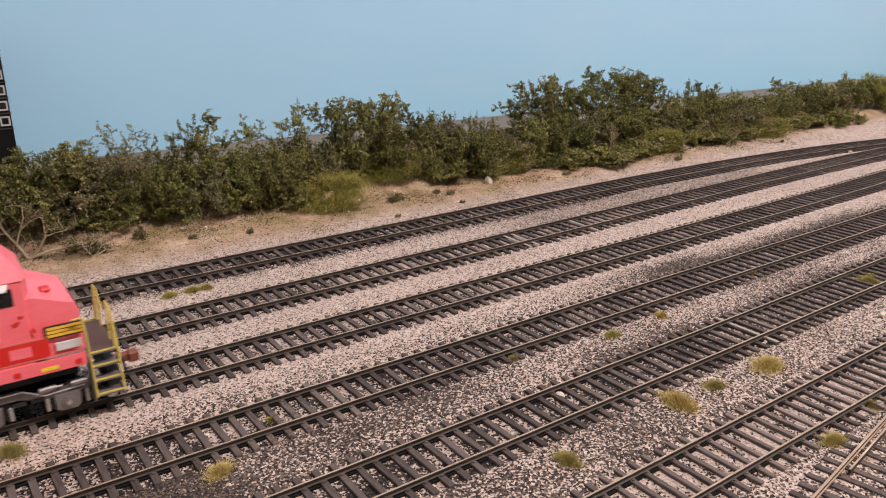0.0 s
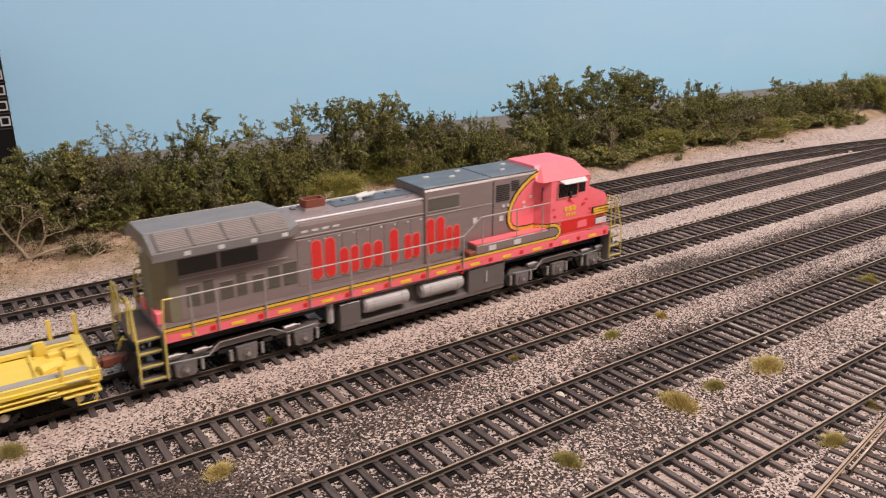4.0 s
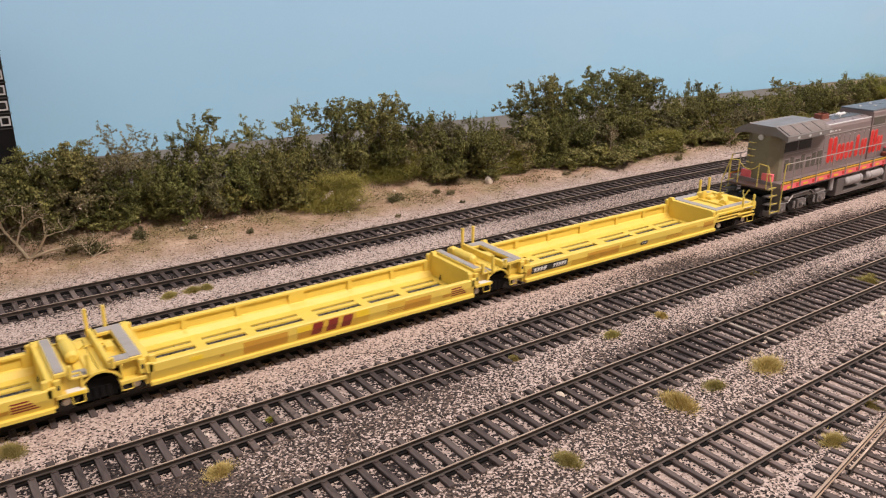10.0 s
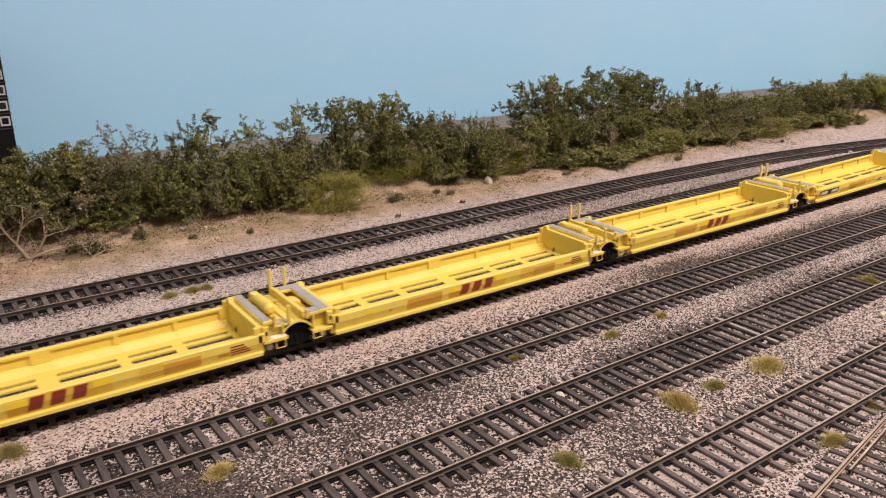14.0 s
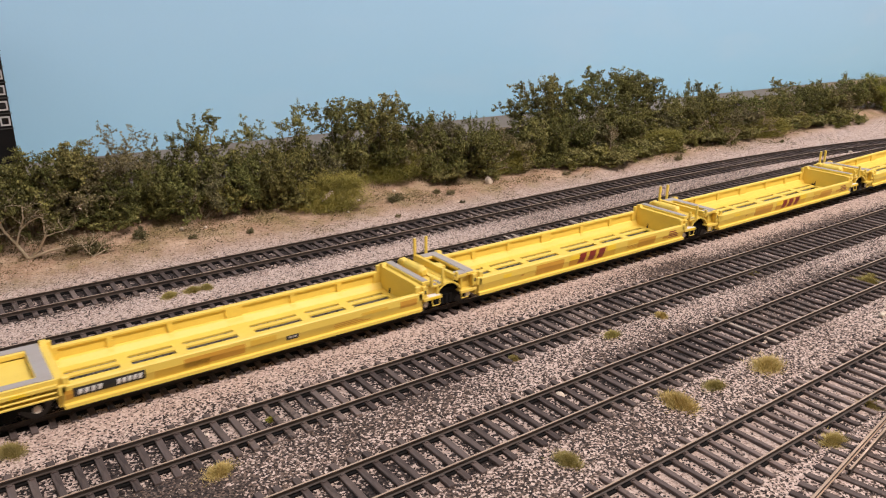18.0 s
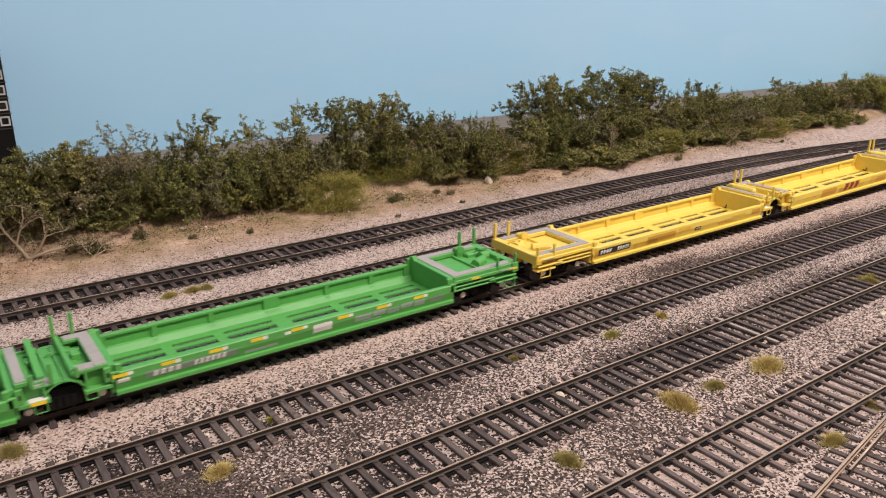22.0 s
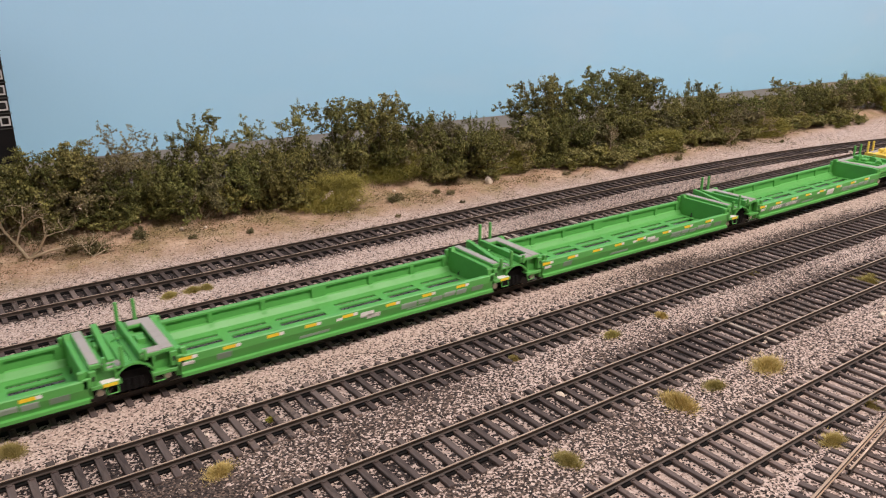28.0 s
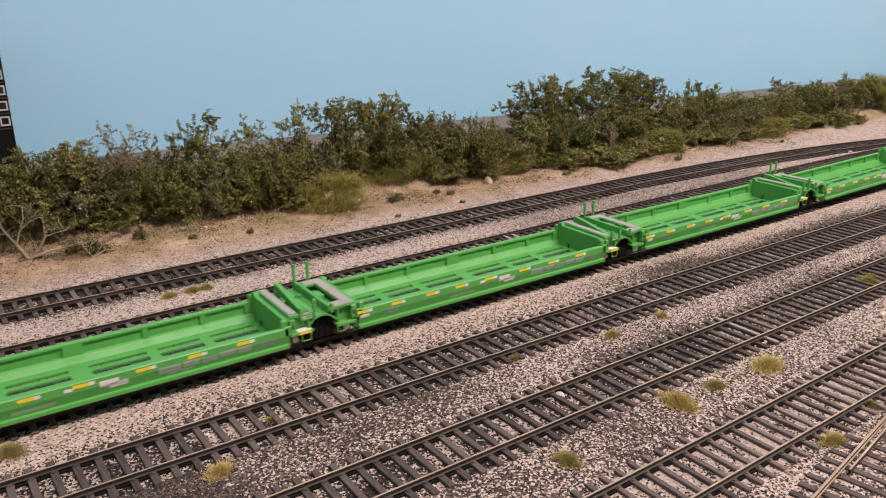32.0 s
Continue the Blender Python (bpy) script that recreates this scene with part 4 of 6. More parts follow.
def loco_truck(L, x, face):
    b = Build()
    for s in (-1, 1):
        y0, y1 = sorted((s * 11.2, s * 13.2))
        prof = [(-30, 9.2), (-29, 11.2), (-24, 11.6), (-20, 10.2), (-13, 9.9), (-9, 12.4), (9, 12.4), (13, 9.9), (20, 10.2), (24, 11.6), (29, 11.2), (30, 9.2), (29.5, 8.0),
                (20, 8.0), (15, 7.7), (9, 9.9), (-9, 9.9), (-15, 7.7), (-20, 8.0), (-29.5, 8.0)]
        b.prism(prof, 1, y0, y1)
    t = part("truck", b, FRAMEGREY, L, "grey six-wheel truck", at=pose(x * MM, 0, 0))
    for s in (-1, 1):
        for k in (-22.5, 0, 22.5):
            j = Build()
            y0, y1 = sorted((s * 13.0, s * 14.6))
            j.prism([(k - 3.9, 8.8), (k + 3.9, 8.8), (k + 3.6, 3.8), (k + 2.2, 3.0), (k - 2.2, 3.0), (k - 3.6, 3.8)], 1, y0, y1)
            j.cyl((k, s * 14.4, 5.8), (k, s * 15.3, 5.8), 1.9, 12).cyl((k, s * 15.2, 5.8), (k, s * 15.7, 5.8), 1.1, 8)
            part("journal_box", j, FRAMEGREY, t)
            part("bearing_cap", Build().cyl((k, s * 15.6, 5.8), (k, s * 15.95, 5.8), 0.75, 10), SPRING, t)
            for q in (-1, 1):
                part("frame_hole", Build().box(k + q * 8.6 - 1.9, k + q * 8.6 + 1.9, min(s * 13.1, s * 13.28), max(s * 13.1, s * 13.28), 7.5, 9.0, 0), MARKBLACK, t)
            for q in (-6.0, 6.0):
                part("spring", Build().cyl((k + q, s * 13.6, 3.8), (k + q, s * 13.6, 8.0), 0.65, 10), SPRING, t)
        for q in (-17.0 * face, 17.0 * face, 26.5 * face):
            part("brake_cylinder", Build().cyl((q - 2.4, s * 13.8, 11.3), (q + 2.4, s * 13.8, 11.5), 1.15, 10).cyl((q + 2.4, s * 13.8, 11.5), (q + 4.4, s * 13.8, 11.4), 0.45, 6), FRAMEGREY, t)
        part("brake_pipe", Build().pipe([(-28, s * 14.2, 9.4), (-14, s * 14.2, 8.6), (-10, s * 14.2, 12.6), (10, s * 14.2, 12.8), (16, s * 14.2, 9.6), (28, s * 14.2, 10.2)], 0.26, 5), SPRING, t)
    part("bolster", Build().box(-26, 26, -10.6, 10.6, 8, 12, 0.3), TRUCKBLACK, t)
    for k in (-22.5, 0, 22.5):
        wheelset(t, k, 5.9, WHEELDARK)


def build_loco():
    L = thing("diesel_locomotive", "red and grey model diesel locomotive with yellow stripes", "locomotive")
    part("underframe", Build().box(-104, 104, -11, 11, 13.2, 18.6, 0.3), BLACK, L, "black underframe")
    part("walkway", Build().box(-107, 106, -17.0, 17.0, 20.0, 22.5, 0.2), GREY, L)
    for s in (-1, 1):
        y0, y1 = sorted((s * 16.9, s * 17.3))
        part("side_sill", Build().box(-107, 106, y0, y1, 18.4, 22.7), RED, L, "faded red side sill")
        y0, y1 = sorted((s * 17.26, s * 17.46))
        part("stripe", Build().box(-107, 72, y0, y1, 22.6, 23.6), STRIPE, L, "yellow stripe")
        part("pinstripe", Build().box(-107, 72, y0, y1, 23.6, 23.95), MARKBLACK, L)
        part("worn_band", Build().box(-107, 25, y0 + 0.02, y1 - 0.02, 21.75, 22.2), ORANGE, L, "worn amber line along the sill")
        part("worn_band", Build().box(-107, 25, y0 + 0.04, y1 - 0.04, 22.2, 22.6), RUST, L)
        part("train_pipe", Build().cyl((-72, s * 15.2, 17.0), (72, s * 15.2, 17.0), 0.3, 6), SPRING, L)
        for k in range(12):
            x = -101 + k * 17.6
            part("reflector", Build().box(x, x + 5.0, y0 - 0.03, y1 + 0.03, 19.2, 20.4), REFLECT, L, "orange reflector")
            part("jack_pad", Build().box(x + 10, x + 11.8, y0 - 0.1, y1 + 0.1, 19.4, 21), DARKRED, L)
    # long hood
    part("hood", Build().prism([(-10.8, 22.5), (-10.8, 48.4), (-10.3, 49.8), (-9.2, 50.9), (-7, 51.6), (7, 51.6), (9.2, 50.9), (10.3, 49.8), (10.8, 48.4), (10.8, 22.5)], 0, -98, 3), GREY, L)
    part("hood_end", loft([(-106.4, -6), (-106.4, 6), (-102, 10.8), (-98, 10.8), (-98, -10.8), (-102, -10.8)], [(-106.4, -6), (-106.4, 6), (-102, 10.8), (-98, 10.8), (-98, -10.8), (-102, -10.8)], 22.5, 52), OLIVE, L, "dirty olive-grey hood end")
    part("hood_end_band", Build().box(-106.8, -106.2, -5.5, 5.5, 50.2, 52.2), RED, L)
    for z in (28, 32, 36, 40, 44):
        part("grab_iron", Build().pipe([(-106.4, 3, z), (-107.4, 3, z), (-107.4, 7, z), (-105, 7.6, z)], 0.25, 5), RAILYELLOW, L)
    for y0, y1 in ((-10.4, -3.6), (3.6, 10.4)):
        part("hood_end_band", Build().box(-106.9, -104.4, y0, y1, 22.6, 27.0, 0.2), RED, L)
    part("control_cable", Build().pipe([(-116, -3, 17), (-117.6, -3.4, 18), (-118.4, -2.4, 15.6), (-118.6, -1.2, 13.4), (-117.2, 0.4, 15.2), (-116, 1, 17)], 0.4), RAILYELLOW, L, "yellow control cable")
    part("end_light", Build().cyl((-106.2, 0, 47.8), (-107.1, 0, 47.8), 1.7, 12), PALE, L)
    # radiator section with overhanging wings
    wing = Build()
    lo_ = [(-17.5, 47.6), (-17.5, 50.4), (-8.6, 55.0), (8.6, 55.0), (17.5, 50.4), (17.5, 47.6), (10.8, 49.6), (-10.8, 49.6)]
    n = len(lo_)
    for x, k in ((-107.5, 0.0), (-59.5, 0.0), (-54, 0.75)):
        wing.v += [(x, y * (1 - 0.33 * k), z - (max(z - 50.4, 0) * 0.72 * k)) for y, z in lo_]
    for j in (0, 1):
        wing.f += [(j * n + a, j * n + (a + 1) % n, (j + 1) * n + (a + 1) % n, (j + 1) * n + a) for a in range(n)]
    wing.f += [tuple(range(n)), tuple(range(2 * n, 3 * n))]
    part("radiator_wing", wing, WINGGREY, L, "overhanging grey radiator wings")
    slope = math.degrees(math.atan2(4.6, 8.9))
    for s in (-1, 1):
        for k in range(4):
            x = -104.5 + k * 11.6
            g = Build()
            g.box(0, 10.6, -4.2, 4.2, -0.05, 0.2)
            for q in range(10):
                yy = -3.7 + q * 0.82
                g.box(0.15, 10.45, yy - 0.26, yy + 0.26, 0.2, 0.36)
            part("grille_joint", Build().box(-0.9, -0.1, -4.3, 4.3, -0.1, 0.5), TANKGREY, L, at=pose(x * MM, s * 13.0 * MM, 52.72 * MM, -s * slope, 0, 0))
            part("radiator_grille", g, GRILLETAN, L, "brown-grey ribbed radiator grille", at=pose(x * MM, s * 13.0 * MM, 52.72 * MM, -s * slope, 0, 0))
            part("data_plate", Build().box(x + 7.4, x + 9.6, s * 17.55 - 0.08, s * 17.55 + 0.08, 48.3, 49.7), PALE, L)
        y0, y1 = sorted((s * 8.2, s * 8.9))
        part("wing_seam", Build().box(-107, -59.8, y0, y1, 54.85, 55.2), RAILING, L)
        for k in range(2):
            x = -98 + k * 15
            y0, y1 = sorted((s * 10.75, s * 11.0))
            part("radiator_screen", Build().box(x, x + 13.6, y0, y1, 39.2, 44.8), GRILLE, L, "dark radiator screen")
        for k, w, h in ((0, 4.4, 7.4), (1, 3.6, 8.4), (2, 4.6, 6.4), (3, 3.6, 8.6), (4, 4.4, 6.4), (5, 4.4, 8.2), (6, 5.4, 8.6)):
            x = -96 + k * 6.0
            g = Build().box(x, x + w, min(s * 10.75, s * 10.95), max(s * 10.75, s * 10.95), 27.0, 27.0 + h)
            for q in range(int(h / 0.75)):
                g.box(x + 0.25, x + w - 0.25, min(s * 10.9, s * 11.02), max(s * 10.9, s * 11.02), 27.3 + q * 0.75, 27.6 + q * 0.75)
            part("louvre", g, SCREEN, L, "dark grey louvre panel")
            part("louvre_lip", Build().box(x, x + w, min(s * 10.8, s * 11.15), max(s * 10.8, s * 11.15), 27.1 + h, 27.4 + h), GREY, L)
        part("seam_rail", Build().box(-98, -58, min(s * 10.7, s * 11.05), max(s * 10.7, s * 11.05), 37.6, 37.95), RAILING, L)
        # access doors along the hood
        for k in range(9):
            x = -54 + k * 6.25
            y0, y1 = sorted((s * 10.7, s * 10.98))
            part("hood_door", Build().box(x, x + 5.85, y0, y1, 25.2, 43.6, 0.1), GREY, L)
            part("latch", Build().box(x + 4.7, x + 5.3, min(s * 10.9, s * 11.3), max(s * 10.9, s * 11.3), 42.2, 42.8), PALE, L)
        part("gutter", Build().box(-56, 3, min(s * 10.7, s * 11.2), max(s * 10.7, s * 11.2), 44.4, 44.8), RAILING, L)
        # pale strip that paints the highlight along the hood shoulder
        part("roof_edge", Build().cyl((-54, s * 9.9, 50.5), (3, s * 9.9, 50.5), 0.5, 8), EDGEGLINT, L, "painted highlight along the roof edge")
        for k in range(4):
            part("vent_slot", Build().box(-52 + k * 4.4, -49.4 + k * 4.4, min(s * 10.7, s * 10.95), max(s * 10.7, s * 10.95), 46, 46.8), PALE, L)
    # raised section
    part("raised_hood", Build().prism([(-11.5, 22.5), (-11.5, 53.4), (-10.6, 54.4), (10.6, 54.4), (11.5, 53.4), (11.5, 22.5)], 0, 3, 64), GREY, L)
    for x0, x1 in ((2.6, 36.8), (37.4, 64)):
        part("roof_panel", Build().box(x0, x1, -10.9, 10.9, 54.1, 55.1, 0.3), ROOFBLUE, L, "blue-grey roof panel")
    for x, y in ((12, 3), (22, -2), (30, 5), (48, -4), (55, 4)):
        part("lifting_eye", Build().box(x, x + 2.6, y, y + 0.9, 55.1, 55.7), PALE, L)
    for s in (-1, 1):
        y0, y1 = sorted((s * 11.45, s * 11.7))
        part("intake_screen", Build().box(4.5, 20, y0, y1, 45.2, 50.2), SCREEN, L, "olive-grey intake screen")
        part("screen_rail", Build().box(4.2, 20.4, y0 - 0.1, y1 + 0.1, 50.3, 50.9), RAILING, L)
        part("screen_rail", Build().box(4.2, 20.4, y0 - 0.1, y1 + 0.1, 44.6, 45.0), RAILING, L)
        g = Build()
        for q in range(9):
            g.box(40, 47.5, y0 - 0.05, y1 + 0.05, 43.6 + q * 0.85, 44.1 + q * 0.85)
        part("louvre", g, GRILLE, L, "dark louvre")
        g = Build()
        for q in range(6):
            g.box(48.6, 53.0, y0 - 0.05, y1 + 0.05, 47.4 + q * 0.8, 47.85 + q * 0.8)
        part("louvre", g, GRILLE, L, "dark louvre")
        for x, z in ((55, 40.5), (55.6, 38.2), (59, 42.5), (43.5, 40.6), (46, 40.6)):
            part("data_plate", Build().box(x, x + 1.3, y0 - 0.22, y1 + 0.22, z, z + 1.2), PALE, L)
        part("panel_seam", Build().box(38.2, 38.6, y0, y1, 25, 53), GRILLE, L)
        part("gutter", Build().box(3, 38, y0, y1 + 0.1, 43.2, 43.6), RAILING, L)
        for x, z in ((27.5, 36), (42, 34.5)):
            part("data_plate", Build().box(x, x + 2.2, y0, y1, z, z + 2.4), PALE, L)
    # roof fittings
    st = loft([(-47, -4), (-36.4, -4), (-36.4, 4), (-47, 4)], [(-46.4, -3.4), (-37, -3.4), (-37, 3.4), (-46.4, 3.4)], 51.5, 52.6)
    part("stack_base", st, GREY, L)
    ex = Build()
    ring = [(-45.6, -2.9), (-37.8, -2.9), (-37.2, -2.2), (-37.2, 2.2), (-37.8, 2.9), (-45.6, 2.9), (-46.2, 2.2), (-46.2, -2.2)]
    inner = [(x * 0.82 - 41.7 * 0.18, y * 0.68) for x, y in ring]
    m = len(ring)
    ex.v = [(x, y, 52.5) for x, y in ring] + [(x, y, 55.6) for x, y in ring] + [(x, y, 55.6) for x, y in inner] + [(x, y, 53.2) for x, y in inner]
    for j in range(3):
        ex.f += [(j * m + a, j * m + (a + 1) % m, (j + 1) * m + (a + 1) % m, (j + 1) * m + a) for a in range(m)]
    ex.f.append(tuple(range(3 * m, 4 * m)))
    part("exhaust_outlet", ex, RUST, L, "rust-red exhaust outlet")
    h = Build()
    for k, ln in ((-1.4, 6), (0, 8), (1.4, 5)):
        h.cyl((-22, k, 53.2), (-22 + ln, k, 53.6), 0.4, 8, 0.9)
    h.box(-22.5, -21, -2, 2, 51.6, 53.2)
    part("horn", h, PALE, L, "pale air horn")
    for x in (-50, -33, -28, -8, -2):
        part("roof_fitting", Build().box(x, x + 2, 1.5, 3.4, 51.5, 52.4, 0.2), ROOFBLUE, L)
    part("roof_walk", Build().box(-34, 2.5, -4, 4, 51.5, 51.9), ROOFBLUE, L)
    # cab and nose
    plan = [(61.5, -11.4), (67.5, -16.9), (91.4, -16.9), (93.2, -12), (93.2, 12), (91.4, 16.9), (67.5, 16.9), (61.5, 11.4)]
    top = [(63.5, -9.2), (67, -9.6), (87.5, -9.6), (88.5, -8), (88.5, 8), (87.5, 9.6), (67, 9.6), (63.5, 9.2)]
    part("cab", loft(plan, plan, 22.5, 50.0), RED, L, "faded red cab with safety nose")
    part("cab_roof", loft([(61.2, -13.5), (62.5, -17.2), (91.8, -17.2), (93.6, -12.2), (93.6, 12.2), (91.8, 17.2), (62.5, 17.2), (61.2, 13.5)], top, 50.0, 56.2), RED, L)
    nose = Build().prism([(91, 22.5), (91, 43.6), (94, 43.4), (105.0, 38.9), (106.3, 36.6), (106.6, 22.5)], 1, -15.9, 15.9)
    nose.v = [(x, y * (1 - max(0, x - 96) * 0.011), z) for x, y, z in nose.v]
    part("nose", nose, RED, L)
    part("brake_wheel_box", Build().box(97, 100, -8, -4, 41.4, 42.8, 0.4), DARKRED, L)
    for s in (-1, 1):
        ya, yb = sorted((s * 16.85, s * 17.1))
        part("side_window", Build().box(71.6, 83.4, ya, yb, 41.6, 48.0), GLASSDARK, L, "dark cab side window")
        part("side_window", Build().box(84.6, 88.6, ya, yb, 42.6, 48.0), GLASSDARK, L, "dark cab side window")
        part("window_post", Build().box(77, 77.6, ya - 0.1, yb + 0.1, 41.6, 48), GRILLE, L)
        fr = Build().box(70.9, 71.6, ya - 0.12, yb + 0.12, 41, 48.6).box(83.4, 84.1, ya - 0.12, yb + 0.12, 41, 48.6).box(70.9, 84.1, ya - 0.12, yb + 0.12, 41.0, 41.6)
        part("window_frame", fr, PINK, L)
        part("mirror", Build().box(78.4, 79.4, min(s * 17.1, s * 18.2), max(s * 17.1, s * 18.2), 40.8, 43.8, 0.2), GRILLE, L)
        sh = Build().add([(72, s * 17.0, 49.4), (88, s * 17.0, 49.4), (87, s * 20.0, 48.2), (73, s * 20.0, 48.2), (72, s * 17.0, 49.7), (88, s * 17.0, 49.7), (87, s * 20.0, 48.5), (73, s * 20.0, 48.5)],
                         [(0, 1, 2, 3), (4, 7, 6, 5), (0, 4, 5, 1), (1, 5, 6, 2), (2, 6, 7, 3), (3, 7, 4, 0)])
        part("sunshade", sh, PALE, L, "cream window sunshade")
        part("windshield", Build().box(93.1, 93.35, min(s * 1.2, s * 11), max(s * 1.2, s * 11), 44.2, 49.4), GLASSDARK, L)
        w = Build().box(-1.8, 1.8, -0.15, 0.15, 0, 6.6)
        part("rear_window", w, GLASSDARK, L, at=pose(64.6 * MM, s * 14.35 * MM, 40.8 * MM, 0, 0, -s * 42.5))
        # nose stripes, plates and the belt line
        part("stripe_panel", Build().box(95.4, 106.2, min(s * 15.5, s * 16.1), max(s * 15.5, s * 16.1), 29.0, 33.2), MARKBLACK, L)
        for q in range(3):
            part("nose_stripe", Build().box(95.9, 106.3, min(s * 15.5, s * 16.25), max(s * 15.5, s * 16.25), 29.5 + q * 1.2, 30.4 + q * 1.2), STRIPE, L, "yellow nose stripe")
        part("data_plate", Build().box(98, 105.4, min(s * 15.5, s * 16.15), max(s * 15.5, s * 16.15), 24.6, 27.2), PALE, L)
        part("lower_panel", Build().box(74.5, 96, ya, yb - 0.05 if s > 0 else yb, 24.0, 29.9), DARKRED, L, "deep red lower cab panel")
        part("worn_patch", Build().box(85, 91, ya - 0.03, yb + 0.03, 25.2, 28.6), RED, L)
        for cx, cz, wr in ((79.5, 39.4, 0.9), (81.0, 38.0, 0.6), (88.0, 36.5, 1.1), (89.6, 38.6, 0.7), (92.5, 33.4, 0.8), (70.2, 33.0, 0.9), (69.4, 36.4, 0.6)):
            blot = [(cx + wr * (1 + 0.45 * math.sin(3 * t + cx)) * math.cos(t), cz + 0.8 * wr * (1 + 0.4 * math.cos(2 * t + cz)) * math.sin(t)) for t in (0.63 * q for q in range(10))]
            part("worn_patch", Build().prism(blot, 1, ya - 0.02, yb + 0.02), DARKRED, L)
        part("belt_rail", Build().box(69, 95, ya, yb + 0.15 if s > 0 else yb, 30.0, 30.5), PINK, L)
        part("belt_rail", Build().box(70, 106, ya, yb, 23.4, 23.8), PINK, L)
        for q in range(3):
            part("marking", Build().box(76 + q * 2.7, 78.0 + q * 2.7, ya, yb, 34.4, 36.6), STRIPE, L)
        for q in range(4):
            part("marking", Build().box(77 + q * 1.7, 78.2 + q * 1.7, ya, yb, 32.0, 33.3), STRIPE, L)
        # sweeping red field on the raised hood with its yellow and black edge
        edge = [(64.2, 53.4), (59.5, 51.6), (55.0, 48.6), (51.2, 45.0), (48.6, 41.0), (47.3, 37.0), (47.5, 33.4), (49.2, 30.6), (52.4, 29.2), (57, 28.9), (61.6, 29.0)]
        field = [(x, z) for x, z in edge] + [(64.2, 28.6)]
        part("red_field", Build().prism(field, 1, *sorted((s * 11.45, s * 11.8))), RED, L, "red field sweeping back from the cab")
        band = ribbon(edge, 0.75, *sorted((s * 11.5, s * 11.95)))
        part("stripe", band, STRIPE, L, "curved yellow stripe")
        blk = ribbon(edge, 1.25, *sorted((s * 11.5, s * 11.88)))
        part("pinstripe", blk, MARKBLACK, L)
        # equipment box on the walkway
        ya, yb = sorted((s * 11.3, s * 17.25))
        part("equipment_box", Build().box(25.4, 70, ya, yb, 22.5, 27.6, 0.25), GREY, L, "grey equipment box")
        part("box_lid", Build().box(25.4, 66, min(s * 11.3, s * 16.6), max(s * 11.3, s * 16.6), 27.6, 28.2), RED, L)
        yb2 = sorted((s * 17.2, s * 17.5))
        hoop = [(67.2, 29.5), (70.0, 29.3), (72.2, 28.4), (73.5, 26.6), (73.4, 24.9), (72.2, 23.6), (70.0, 23.0)]
        part("box_end", Build().prism([(67.0, 28.8), (70.0, 28.8), (71.8, 28.0), (72.9, 26.5), (72.8, 25.0), (71.9, 24.0), (70.0, 23.5), (67.0, 23.5)], 1, *sorted((s * 16.8, s * 17.32))), GREY, L, "grey rounded end of the equipment box")
        part("pinstripe", ribbon(hoop, 1.05, *sorted((s * 17.15, s * 17.38))), MARKBLACK, L)
        part("stripe", ribbon(hoop, 0.65, *sorted((s * 17.2, s * 17.46))), STRIPE, L, "yellow stripe round the box end")
        for half, out, mat, nm in ((1.05, 0.14, MARKBLACK, "pinstripe"), (0.65, 0.24, STRIPE, "stripe")):
            band = Build()
            for x, y in ((61.4, s * 11.4), (67.6, s * 16.95)):
                band.v += [(x - 0.68 * o, y + s * 0.73 * o, z) for o in (-0.1, out) for z in (29.0 - half, 29.0 + half)]
            band.f = [(0, 1, 3, 2), (4, 5, 7, 6), (0, 1, 5, 4), (2, 3, 7, 6), (0, 2, 6, 4), (1, 3, 7, 5)]
            part(nm, band, mat, L)
        for x in (32, 46):
            part("data_plate", Build().box(x, x + 4, yb2[0], yb2[1], 24.4, 26.6), PALE, L)
        part("step_well", Build().box(21.5, 25.4, min(s * 12, s * 17.2), max(s * 12, s * 17.2), 22.6, 25.4, 0.3), RUST, L)
        # long handrails
        rail_ = Build().pipe([(-104, s * 17.9, 34.4), (18, s * 17.9, 33.6), (27, s * 17.9, 40.4), (66, s * 17.9, 40.6)], 0.3, 6)
        part("handrail", rail_, RAILING, L, "thin grey handrail")
        for x in (-97, -88, -70.5, -53, -35.5, -18, 0, 18, 28, 47, 62):
            zt = 34.0 if x < 20 else 40.4
            part("stanchion", Build().cyl((x, s * 17.9, 19.0 if x < 20 else 28), (x, s * 17.9, zt), 0.32, 6), RAILING, L)
        y = s * 11.05
        if s < 0:
            for x, w, hh, stl in ((-48.5, 10.5, 15.6, 0), (-36.5, 8.6, 10.4, 1), (-26.5, 9.4, 10.4, 2), (-15.6, 7.4, 13.8, 3), (-7.0, 7.6, 10.4, 1)):
                marking_block(L, x, w, hh, 26.6, stl, y)
            marking_block(L, 3.4, 9.4, 15.2, 26.6, 4, y - 0.55)
            marking_block(L, 13.4, 7.2, 10.4, 26.6, 1, y - 0.55)
    # tank and air reservoirs
    part("fuel_tank", Build().prism([(-12, 16.4), (-12, 8), (-16, 6.4), (-16, 4.8), (-13, 4.2), (13, 4.2), (16, 4.8), (16, 6.4), (12, 8), (12, 16.4)], 0, -40, 42), TANKGREY, L, "dark grey fuel tank")
